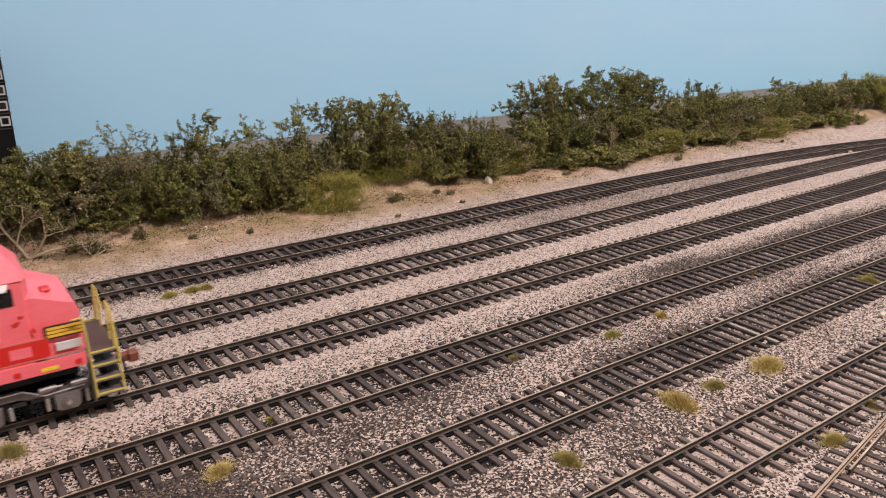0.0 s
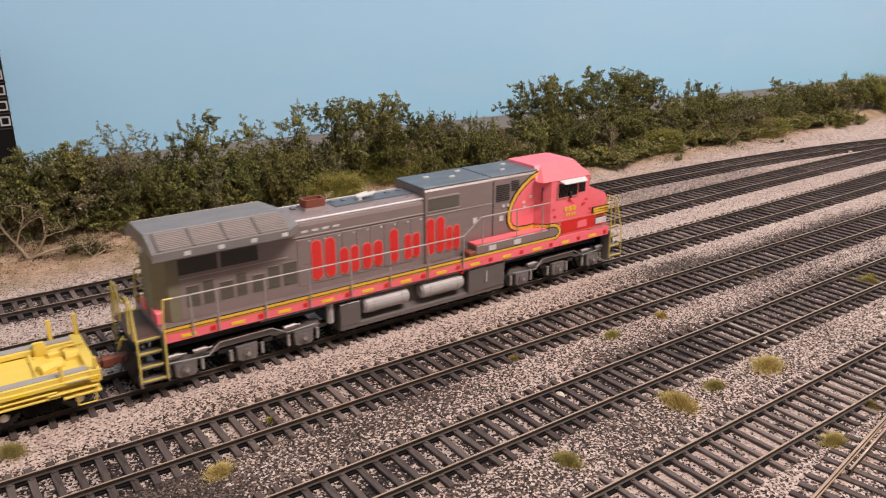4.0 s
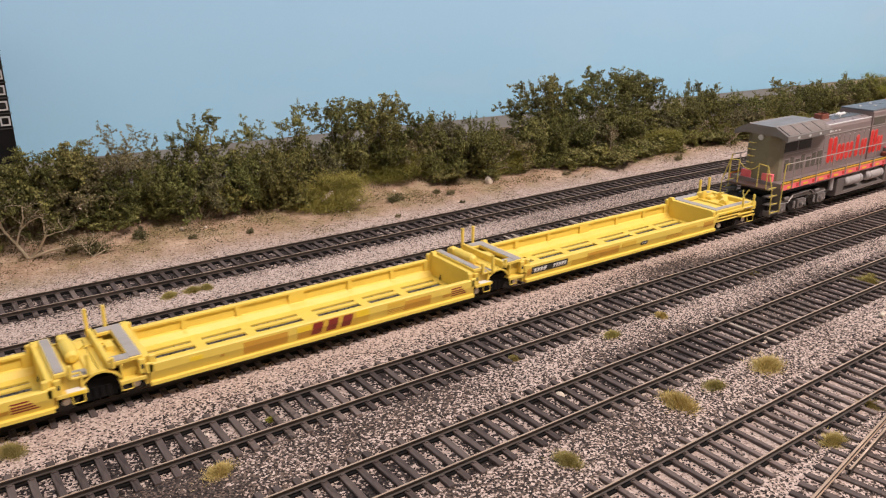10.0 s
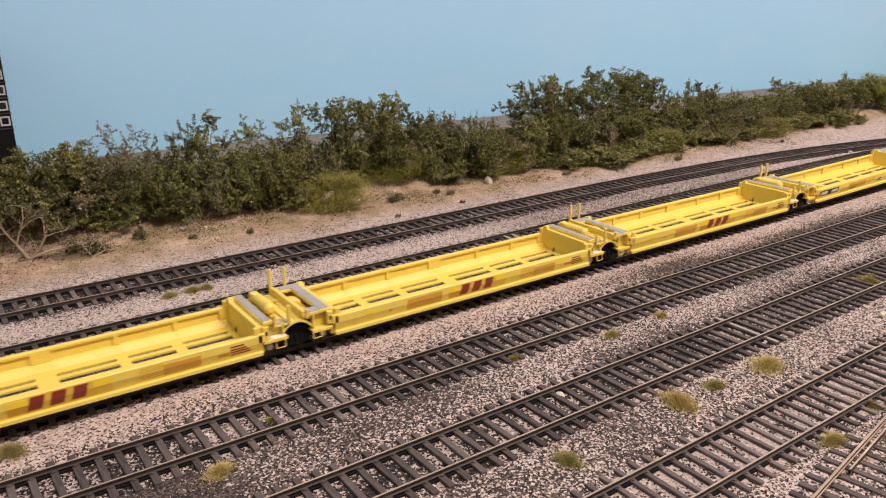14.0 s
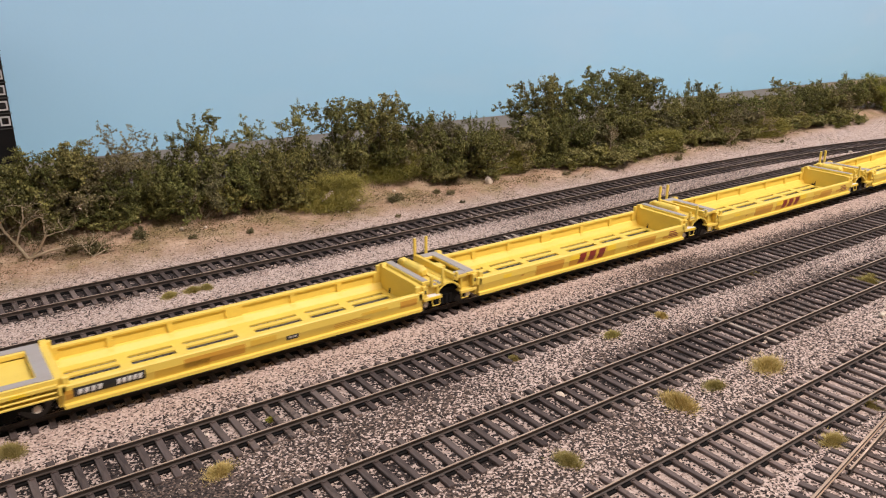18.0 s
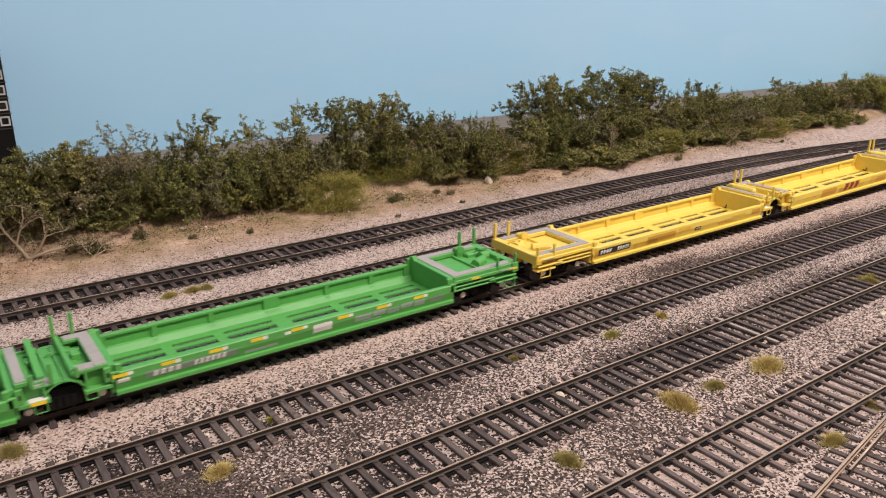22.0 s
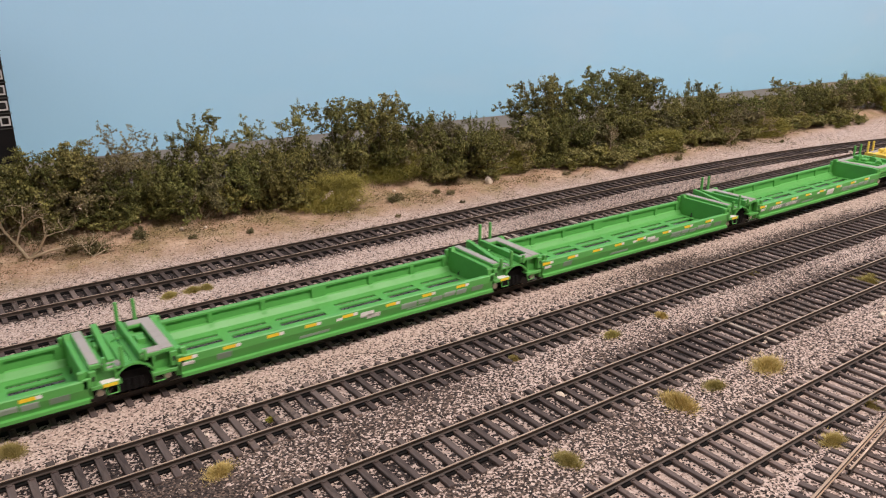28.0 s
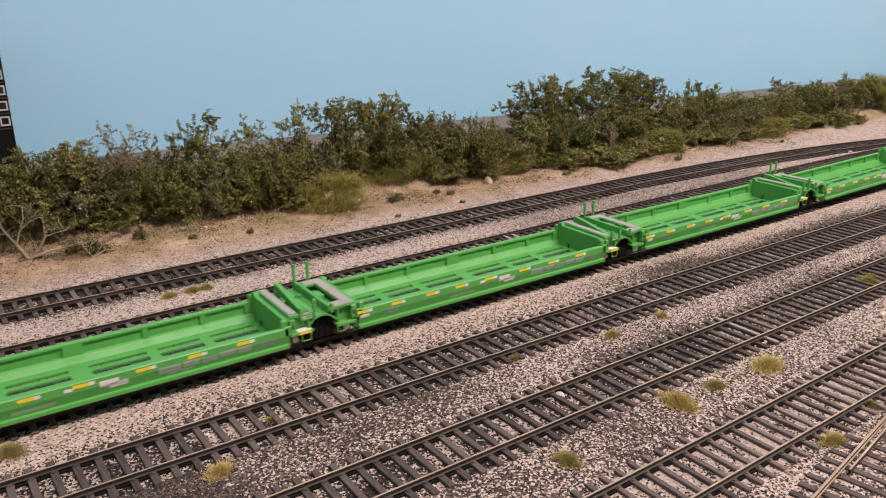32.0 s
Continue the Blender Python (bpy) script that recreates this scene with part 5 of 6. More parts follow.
    for s in (-1, 1):
        for x0, x1 in ((-29.5, -8.3), (-2.4, 19.4)):
            c = Build().cyl((x0 + 1, s * 14.2, 12.6), (x1 - 1, s * 14.2, 12.6), 3.3, 18)
            c.cyl((x0, s * 14.2, 12.6), (x0 + 1, s * 14.2, 12.6), 2.3, 18, 3.3).cyl((x1 - 1, s * 14.2, 12.6), (x1, s * 14.2, 12.6), 3.3, 18, 2.3)
            for q in (x0 + 4, x1 - 4):
                c.cyl((q, s * 14.2, 12.6), (q + 0.8, s * 14.2, 12.6), 3.5, 18)
            part("air_reservoir", c, SILVER, L, "silver air reservoir", smooth=False)
        part("tool_box", Build().box(-40, -31, min(s * 12, s * 16.2), max(s * 12, s * 16.2), 6.4, 16, 0.3), TANKGREY, L)
        part("tool_box", Build().box(22, 42, min(s * 12, s * 16.4), max(s * 12, s * 16.4), 6.4, 17, 0.3), TANKGREY, L)
        part("fuel_filler", Build().box(31, 32, min(s * 16.3, s * 16.9), max(s * 16.3, s * 16.9), 10, 15), RAILING, L)
        part("air_filter", Build().cyl((-43.5, s * 14, 9), (-43.5, s * 14, 17), 1.5, 10), SILVER, L)
        part("valve", Build().cyl((18.6, s * 15, 17.2), (18.6, s * 16.6, 17.2), 0.8, 8), DARKRED, L)
    loco_truck(L, -77.5, -1)
    loco_truck(L, 76.5, 1)
    stairs(L, -1)
    stairs(L, 1)
    TRAIN.append((L, 640.0))
    return L


build_loco()


# ---------------------------------------------------------------- upper roadbed, tower and bushes behind the rear track
LEAFS = [leaf_material("dark_green_foliage", (0.04, 0.04, 0.011), (0.245, 0.232, 0.075), (0.33, 0.30, 0.125)),
         leaf_material("olive_foliage", (0.055, 0.05, 0.015), (0.275, 0.25, 0.088), (0.365, 0.32, 0.145))]
GREYLEAF = leaf_material("grey_olive_foliage", (0.07, 0.058, 0.028), (0.27, 0.23, 0.118), (0.42, 0.36, 0.23))
MIDGREEN = leaf_material("mid_olive_foliage", (0.06, 0.052, 0.012), (0.34, 0.305, 0.09), (0.48, 0.41, 0.17))
FOAM = leaf_material("fine_olive_flock", (0.21, 0.185, 0.045), (0.29, 0.25, 0.065), (0.37, 0.315, 0.10))
LIME = leaf_material("yellow_green_flock", (0.17, 0.165, 0.02), (0.36, 0.345, 0.05), (0.48, 0.44, 0.11))
DRYLEAF = leaf_material("dry_grey_twig_flock", (0.09, 0.065, 0.03), (0.19, 0.14, 0.075), (0.34, 0.27, 0.17))
BARK = paint("twig_bark", (0.20, 0.165, 0.11), 0.85, (0.07, 0.05, 0.03), 0.5)
DRYBARK = paint("bleached_twig", (0.52, 0.42, 0.29), 0.85, (0.2, 0.13, 0.08), 0.4)
TUFT = leaf_material("dry_grass_fibre", (0.37, 0.28, 0.09), (0.49, 0.385, 0.16), (0.58, 0.48, 0.25))


def quad_cloud(points, outward, size, rng):
    """Many small leaves: one bent quad at each point, facing loosely out of its clump."""
    n = len(points)
    p = np.asarray(points, float)
    nor = outward + rng.normal(size=(n, 3)) * 1.1 + np.array([0, 0, 0.25])
    nor /= np.linalg.norm(nor, axis=1)[:, None] + 1e-9
    a = np.cross(nor, rng.normal(size=(n, 3)))
    a /= np.linalg.norm(a, axis=1)[:, None] + 1e-9
    c = np.cross(nor, a)
    s = (size * rng.uniform(0.5, 1.4, n))[:, None]
    u, w = a * s, c * s * 0.62
    fold = nor * s * 0.22
    v = np.stack([p - u, p + w + fold, p + u, p - w + fold], 1).reshape(-1, 3) * MM
    me = bpy.data.meshes.new("crown")
    me.vertices.add(4 * n)
    me.vertices.foreach_set("co", v.ravel())
    me.loops.add(4 * n)
    me.loops.foreach_set("vertex_index", np.arange(4 * n))
    me.polygons.add(n)
    me.polygons.foreach_set("loop_start", np.arange(0, 4 * n, 4))
    me.update(calc_edges=True)
    return me


def leaf_tufts(tips, rng, nrg, count, reach, size):
    """Loose tufts of leaf flakes strung along the twigs."""
    pts, outs = [], []
    for p in tips:
        m = rng.randint(*count)
        o = nrg.normal(size=(m, 3)) * np.array([1, 1, 0.7])
        pts.append(np.array(p) + o * reach * rng.uniform(0.5, 1.25))
        outs.append(o + np.array([0, 0, 0.4]))
    P, O = np.concatenate(pts), np.concatenate(outs)
    ok = P[:, 2] > 0.2
    return P[ok], quad_cloud(P[ok], O[ok], size, nrg)


def fork(wood, rng, p, d, level, sizes, r, tips, bare, kids, lift, finest=0):
    """A branch that bends, tapers and forks down to twigs; the twigs' joints are kept as tips."""
    steps = (3, 4, 5, 6)[level]
    length = sizes[level] * rng.uniform(0.7, 1.25)
    for q in range(steps):
        e = p + d * (length / steps)
        if level >= finest:
            wood.cyl(p, e, r * (1 - 0.75 * q / steps), 3 if level < 2 else 5, r * (1 - 0.75 * (q + 1) / steps), cap=False)
        p = e
        d = (d + Vector((rng.uniform(-1, 1), rng.uniform(-1, 1), rng.uniform(-0.7, 0.7) + lift)) * (0.42 if level < 3 else 0.22)).normalized()
        if level and q >= bare[level]:
            for _ in range(kids[level]):
                turn = Matrix.Rotation(rng.uniform(0, 6.283), 3, d)
                c = d * rng.uniform(0.25, 0.8) + (turn @ d.orthogonal().normalized())
                c.z *= 0.75
                fork(wood, rng, p.copy(), c.normalized(), level - 1, sizes, r * 0.52, tips, bare, kids, lift, finest)
        if level < 2:
            tips.append(p.copy())


def grow(seed, height, spread, stems=1, lean=0.15, bare=(0, 0, 1, 3), kids=(0, 1, 1, 2), count=(5, 9), reach=0.75, size=0.52, thick=1.0, lift=0.25, finest=0):
    """Trunk or several stems that fork into limbs and twigs with leaf tufts along them."""
    rng, nrg = random.Random(seed), np.random.default_rng(seed)
    wood, tips = Build(), []
    sizes = (spread * 0.13, spread * 0.24, spread * 0.42, height * 0.84)
    for s in range(stems):
        a = s * 6.283 / stems + rng.uniform(-0.5, 0.5)
        out = Vector((math.cos(a), math.sin(a), 0))
        d = (Vector((0, 0, 1)) + out * (lean if stems > 1 else rng.uniform(0, lean))).normalized()
        fork(wood, rng, out * (spread * 0.12 if stems > 1 else 0) + Vector((0, 0, -2)), d, 3, sizes, 0.013 * height * thick, tips, bare, kids, lift, finest)
    P, crown = leaf_tufts(tips, rng, nrg, count, reach, size)
    return wood, crown, float(np.percentile(P[:, 2], 99.7)), float(np.percentile(np.abs(P[:, 0]), 96)) * 2


def bush_kind(seed, height, spread, leaf_mat, bark, label, name="bush", **k):
    wood, crown, top, wide = grow(seed, height, spread, **k)
    t = thing(name, label, name, "bushes behind the rear track")
    part("trunk", wood, bark, t)
    part("crown", crown, leaf_mat, t)
    return t, top, wide


def dry_shrub():
    """Bleached branches that fork from one foot, with sparse grey-brown leaves at their ends."""
    rng, nrg = random.Random(8), np.random.default_rng(8)
    wood, tips = Build(), []
    side = Vector((0.82, -0.57, 0))
    for line, r in ((((0, 0), (-5, 8), (-10, 15), (-13, 20), (-18, 25)), 0.8), (((-5, 8), (-1.5, 16), (0.5, 22), (1, 29)), 0.6), (((-1.5, 16), (3, 20), (8.5, 22.5)), 0.4),
                    (((0.5, 0), (6, 4.5), (10, 12), (10.5, 22)), 0.75), (((0.5, 0), (12, 4), (20, 6), (28, 9)), 0.75), (((10, 12), (16, 14), (21, 15)), 0.4), (((-10, 15), (-12, 24), (-9, 29)), 0.4)):
        pts = [side * u + Vector((0, -0.12 * v + rng.uniform(-1, 1), v)) for u, v in line]
        n = len(pts) - 1
        for k in range(n):
            wood.cyl(pts[k], pts[k + 1], r * (1 - 0.6 * k / n), 6, r * (1 - 0.6 * (k + 1) / n), cap=False)
            for _ in range(3 if k else 1):
                d = Vector((rng.uniform(-1, 1), rng.uniform(-0.8, 0.5), rng.uniform(-0.1, 1))).normalized()
                fork(wood, rng, pts[k].lerp(pts[k + 1], rng.uniform(0.4, 1)), d, 1, (3.2, 8.0), 0.24, tips, (0, 0), (0, 1), 0.1)
    P, crown = leaf_tufts(tips, rng, nrg, (1, 5), 0.7, 0.5)
    t = thing("shrub", "bleached twig shrub with thin grey-brown leaves", "shrub", "bushes behind the rear track")
    part("stem", wood, DRYBARK, t)
    part("foliage", crown, DRYLEAF, t)
    return t


def flock_bush(seed, label):
    """Fuzzy bush of fine fibres teased out in several soft lobes, with no clear edge."""
    nrg = np.random.default_rng(seed)
    lobes = [(0, 0, 6, 9, 6, 5), (-8, 3, 11, 7, 5, 6), (7, 2, 9, 8, 5, 5), (2, 5, 17, 8, 5, 6), (-4, -1, 3, 13, 7, 2.5), (10, 5, 15, 5, 4, 6)]
    b = Build()
    for k in range(15000):
        cx, cy, cz, rx, ry, rz = lobes[k % len(lobes)]
        g = nrg.normal(size=3) * 0.5
        x, y, z = cx + g[0] * rx, cy + g[1] * ry, max(cz + g[2] * rz, 0.1)
        d = Vector((g[0] * 0.6 + nrg.normal() * 0.7, g[1] * 0.5 + nrg.normal() * 0.7, 0.3 + nrg.normal() * 0.6)).normalized() * nrg.uniform(1.5, 4.5)
        t = nrg.uniform(0, 3.14)
        u, w = 0.10 * math.cos(t), 0.10 * math.sin(t)
        b.add([(x - u, y - w, z), (x + u, y + w, z), (x + d.x, y + d.y, z + d.z)], [(0, 1, 2)])
    t = thing("bush", label, "bush", "bushes behind the rear track")
    part("fuzz", b.mesh("fuzz"), FOAM, t)
    return t


def build_bushes():
    rng = random.Random(11)
    tall = "scenery tree on the sandy bank"
    airy = [bush_kind(40 + q, 60, 40, LEAFS[1], BARK, "airy olive %s with bare forking branches" % tall, "tree", bare=(0, 0, 1, 3 - q % 2), count=(9, 16), reach=0.78, size=0.68, thick=1.1, lift=0.22) for q in range(4)]
    full = [bush_kind(21 + q, 60, 42, LEAFS[0], BARK, "dense dark green " + tall, "tree", stems=2, lean=0.3, kids=(0, 1, 1, 2), bare=(0, 0, 0, 2), count=(6, 12), reach=0.85, size=0.72, finest=1) for q in range(3)]
    grey = [bush_kind(50 + q, 60, 42, GREYLEAF, BARK, "grey-olive %s with lacy twigs" % tall, "tree", bare=(0, 0, 0, 3), count=(5, 10), reach=0.68, size=0.64, kids=(0, 1, 1, 3), lift=0.15) for q in range(2)]
    low = [bush_kind(60 + q, 40, 38, (LEAFS[0], LEAFS[1], LEAFS[0], GREYLEAF)[q], BARK, "low dark green scenery bush on the sandy bank", stems=3, lean=0.35, bare=(0, 0, 0, 1), count=(3, 6), reach=0.95, size=0.98, finest=1) for q in range(4)]
    small = [bush_kind(80 + q, 22, 34, (LEAFS[0], LEAFS[1], MIDGREEN)[q], BARK, "small green scenery bush at the foot of the bank", stems=3, lean=0.55, bare=(0, 0, 0, 1), kids=(0, 1, 1, 1), count=(4, 8), reach=0.95, size=0.95, thick=1.3, finest=1) for q in range(3)]
    # x, y, height of the top over the rails, width of the crown
    open_trees = ((68, 446, 54, 26), (132, 447, 62, 26), (152, 447, 62, 32), (230, 448, 65, 36), (252, 447, 63, 24), (269, 447, 67, 30), (286, 447, 63, 26), (405, 447, 64, 28), (430, 447, 65, 30), (462, 448, 65, 34),
                  (484, 448, 62, 30), (500, 447, 64, 30), (526, 447, 64, 30), (545, 446, 58, 26), (618, 446, 50, 24), (723, 446, 42, 20), (76, 447, 52, 28), (142, 448, 56, 28), (244, 448, 61, 26), (262, 448, 61, 28), (394, 448, 58, 28), (416, 448, 62, 30), (446, 449, 65, 32), (474, 449, 64, 32), (512, 448, 64, 32), (536, 448, 62, 30), (603, 447, 54, 26))
    full_trees = ((30, 444, 54, 36), (50, 445, 52, 30), (183, 446, 63, 38), (203, 446, 58, 34), (216, 446, 53, 26), (343, 446, 55, 28), (360, 446, 58, 30), (382, 446, 59, 30), (593, 446, 63, 32), (660, 444, 46, 40), (678, 444, 48, 34),
                  (768, 438, 43, 44), (790, 438, 46, 42), (815, 434, 50, 46), (838, 432, 54, 46), (860, 432, 42, 40), (-30, 440, 52, 44), (14, 443, 53, 40), (166, 446, 56, 32), (159, 447, 57, 34), (124, 447, 53, 30), (217, 447, 58, 32), (628, 446, 50, 36), (645, 445, 47, 36), (192, 447, 60, 36), (224, 446, 54, 30), (295, 446, 59, 30), (334, 446, 57, 30), (370, 446, 57, 32), (565, 446, 52, 34), (634, 444, 45, 40), (705, 442, 40, 40), (740, 440, 39, 44))
    grey_trees = ((92, 447, 61, 36), (108, 446, 50, 24), (305, 446, 65, 32), (321, 446, 63, 30), (575, 444, 48, 30), (312, 448, 58, 34), (84, 448, 56, 30))
    hedge = [(x, (445 if x < 75 or 212 < x < 300 else 437) + 4 * math.sin(x * 0.31), 47.5 + 3.5 * math.sin(x * 0.27) - (4 if 98 < x < 120 else 0), 40) for x in range(14, 330, 18)]
    hedge += [(x, 434 + 4 * math.sin(x * 0.31), 47 + 3.5 * math.sin(x * 0.27), 44) for x in range(340, 610, 21)]
    hedge += [(x, 428 + 4 * math.sin(x * 0.31), 43.5 + 2.5 * math.sin(x * 0.27), 44) for x in range(622, 870, 22)]
    skirt = ((84, 438, 22, 30), (112, 442, 24, 30), (150, 440, 24, 32), (168, 433, 22, 26), (186, 434, 24, 32), (225, 444, 26, 30), (292, 442, 24, 30), (304, 428, 20, 26), (337, 424, 22, 28), (360, 426, 20, 30), (384, 430, 22, 34), (407, 420, 20, 34),
             (430, 412, 22, 34), (448, 404, 22, 36), (474, 408, 20, 36), (502, 418, 22, 36), (528, 420, 24, 34), (556, 416, 22, 34), (588, 408, 19, 36), (622, 412, 20, 36), (656, 416, 18, 36), (690, 414, 18, 38), (722, 408, 20, 38), (752, 400, 18, 36), (784, 396, 20, 38),
             (330, 434, 26, 40), (372, 434, 28, 40), (395, 424, 24, 36), (418, 420, 26, 40), (440, 414, 24, 38), (462, 416, 26, 40), (488, 416, 26, 38), (515, 412, 20, 36), (540, 424, 28, 40),
             (572, 412, 22, 36), (604, 420, 26, 42), (640, 420, 24, 40), (672, 422, 24, 42), (706, 418, 24, 40), (738, 410, 24, 40), (768, 406, 24, 40), (100, 442, 26, 36), (131, 444, 28, 36), (168, 440, 28, 36), (210, 440, 28, 36), (20, 436, 24, 36), (64, 440, 24, 32))
    used = set()
    for rows, pool in ((open_trees, airy), (full_trees, full), (grey_trees, grey), (hedge, low), (skirt, small)):
        for n, (x, y, top, w) in enumerate(rows):
            src, reach, wide = pool[n % len(pool)]
            z = ground_z(x, y) - 0.6
            h = max(top - z, 9) / reach
            k = w / wide * 0.8 + h * 0.2
            m = pose(x * MM, y * MM, z * MM, 0, 0, rng.uniform(0, 360)) @ Matrix.Diagonal((k, k, h, 1))
            if src.name in used:
                copy_thing(src, m)
            else:
                used.add(src.name)
                src.matrix_basis = m
    # soft flock clumps, yellow-green bush, dry twig shrubs
    f1 = flock_bush(71, "soft fuzzy olive flock bush leaning on the trees")
    f1.matrix_basis = pose(0.206, 0.417, (ground_z(206, 417) - 0.8) * MM, 0, 0, -30) @ Matrix.Diagonal((1.5, 1.15, 1.0, 1))
    for x, y, a, sx, sz in ((352, 426, -30, 0.9, 0.9), (646, 406, -20, 1.1, 0.7), (508, 414, -25, 0.9, 0.8), (262, 440, -30, 1.0, 1.0), (300, 440, -30, 0.9, 0.9)):
        copy_thing(f1, pose(x * MM, y * MM, (ground_z(x, y) - 0.5) * MM, 0, 0, a) @ Matrix.Diagonal((sx, sx, sz, 1)))
    y1 = bush_kind(72, 26, 40, LIME, BARK, "yellow-green flock bush beside the curve", stems=4, lean=0.5, bare=(0, 0, 0, 1), count=(8, 14), reach=1.6, size=0.5)[0]
    y1.matrix_basis = pose(0.885, 0.417, ground_z(885, 417) * MM) @ Matrix.Diagonal((1.1, 1, 0.9, 1))
    d1 = dry_shrub()
    d1.matrix_basis = pose(0.040, 0.424, ground_z(40, 424) * MM)
    for x, y, s, r in ((68, 412, 0.42, 40), (333, 428, 0.7, 10), (134, 432, 0.55, 60), (310, 434, 0.8, 200), (585, 402, 0.5, 140), (-2, 424, 0.9, 190), (160, 436, 0.6, 120), (455, 420, 0.8, 75), (640, 414, 0.8, 300)):
        copy_thing(d1, pose(x * MM, y * MM, ground_z(x, y) * MM, 0, 0, r) @ Matrix.Diagonal((s, s, s, 1)))
    w1 = bush_kind(75, 7, 9, GREYLEAF, BARK, "small straggling green weed on the sandy bank", "weed", bare=(0, 0, 0, 1), count=(0, 3), reach=0.35, size=0.4, thick=1.8)[0]
    w1.matrix_basis = pose(0.0945, 0.424, ground_z(94.5, 424) * MM)
    for x, y, s in ((66, 418, 1.6), (72, 414, 1.2), (250, 413, 0.9), (257, 415, 0.7), (120, 410, 0.5), (286, 415, 0.6), (292, 408, 0.6), (291, 393, 0.4), (239, 389, 0.4), (505, 392, 0.8), (640, 386, 0.5), (150, 405, 0.5), (395, 405, 0.6)):
        copy_thing(w1, pose(x * MM, y * MM, ground_z(x, y) * MM, 0, 0, x * 7 % 360) @ Matrix.Diagonal((s, s, s, 1)))


def build_tufts():
    """Dry yellow grass tufts pushed into the ballast."""
    nrg = np.random.default_rng(5)
    n = 2600
    b = Build()
    for k in range(n):
        a, r = nrg.uniform(0, 6.283), abs(nrg.normal()) * 0.42
        x, y = r * math.cos(a) * 4, r * math.sin(a) * 3
        h = nrg.uniform(0.8, 2.2) * max(0.3, 1 - r * 0.7)
        dx, dy = nrg.normal() * 0.8, nrg.normal() * 0.8
        t = nrg.uniform(0, 3.14)
        u, w = 0.09 * math.cos(t), 0.09 * math.sin(t)
        b.add([(x - u, y - w, -0.3), (x + u, y + w, -0.3), (x + dx, y + dy, h)], [(0, 1, 2)])
    me = b.mesh("blades")
    me.materials.append(TUFT)
    spots = ((8.6, 242.7, 1.2), (57.4, 196.4, 1.1), (86.4, 224.9, 0.6), (85.8, 341.2, 1.0), (97, 341.5, 1.0), (103.5, 341.6, 0.9), (175.9, 203.1, 0.8), (222.1, 196, 0.9), (253.8, 197.3, 0.8), (332.1, 206.4, 1.0),
             (145.6, 141.8, 1.1), (200.4, 145, 1.6), (220.7, 145.2, 1.0), (249.6, 143.3, 1.7), (221.6, 101.7, 1.1), (254.3, 107, 1.1), (368.8, 167.8, 1.5), (376, 170, 1.2))
    for x, y, s in spots:
        t = tagged(new("grass_tuft", me), "dry yellow-olive grass tuft in the ballast", "grass tuft", "grass tufts")
        t.matrix_basis = pose(x * MM, y * MM, ground_z(x, y) * MM, 0, 0, x * 13 % 360) @ Matrix.Diagonal((s * 1.35, s * 1.2, s * 1.2, 1))
    g = tagged(new("grass_tuft", me.copy()), "fresh green grass tuft between the ties", "grass tuft", "grass tufts")
    g.data.materials[0] = LIME
    g.matrix_basis = pose(0.0818, 0.2153, -3.2 * MM) @ Matrix.Diagonal((0.7, 0.7, 0.9, 1))


def build_grains():
    """Loose ballast grains over the yard, and coarse litter on the bank."""
    nrg = np.random.default_rng(9)
    n = 62000
    x = nrg.uniform(-10, 640, n)
    y = nrg.uniform(80, 425, n)
    keep = (y > 60 + 0.0 * x) & (y > 221 - 0.72 * x + 0) & (y < 440)
    x, y = x[keep], y[keep]
    d = np.full(len(x), 99.0)
    for i in TRACKS:
        ty = np.array([track_y(i, q) for q in x])
        d = np.minimum(d, np.abs(np.abs(y - ty) - 8.6))
    ok = (d > 1.5) & ((d > 6) | (nrg.uniform(0, 1, len(d)) < 0.35))
    x, y = x[ok], y[ok]
    z = np.array([ground_z(a, b) for a, b in zip(x, y)])
    n = len(x)
    r = nrg.uniform(0.24, 0.46, n)
    corners = np.array([(1, 0, 0), (-0.5, 0.87, 0), (-0.5, -0.87, 0), (0.2, 0.1, 1.0), (0, 0, -1.0)])
    v = corners[None] * r[:, None, None] * nrg.uniform(0.75, 1.2, (n, 5, 3))
    a = nrg.uniform(0, 6.283, n)
    c, s = np.cos(a)[:, None], np.sin(a)[:, None]
    vx, vy = v[..., 0] * c - v[..., 1] * s, v[..., 0] * s + v[..., 1] * c
    P = np.stack([vx + x[:, None], vy + y[:, None], v[..., 2] * 0.9 + z[:, None] + 0.1], -1).reshape(-1, 3) * MM
    tri = np.array([(0, 1, 3), (1, 2, 3), (2, 0, 3), (1, 0, 4), (2, 1, 4), (0, 2, 4)])
    F = (tri[None] + 5 * np.arange(n)[:, None, None]).reshape(-1, 3)
    me = bpy.data.meshes.new("ballast_grains")
    me.vertices.add(len(P))
    me.vertices.foreach_set("co", P.ravel())
    me.loops.add(F.size)
    me.loops.foreach_set("vertex_index", F.ravel())
    me.polygons.add(len(F))
    me.polygons.foreach_set("loop_start", np.arange(0, F.size, 3))
    me.update(calc_edges=True)
    me.materials.append(GRAIN)
    tagged(new("ballast_grains", me), "loose pinkish and black ballast grains between the tracks", "gravel", kind="stuff")


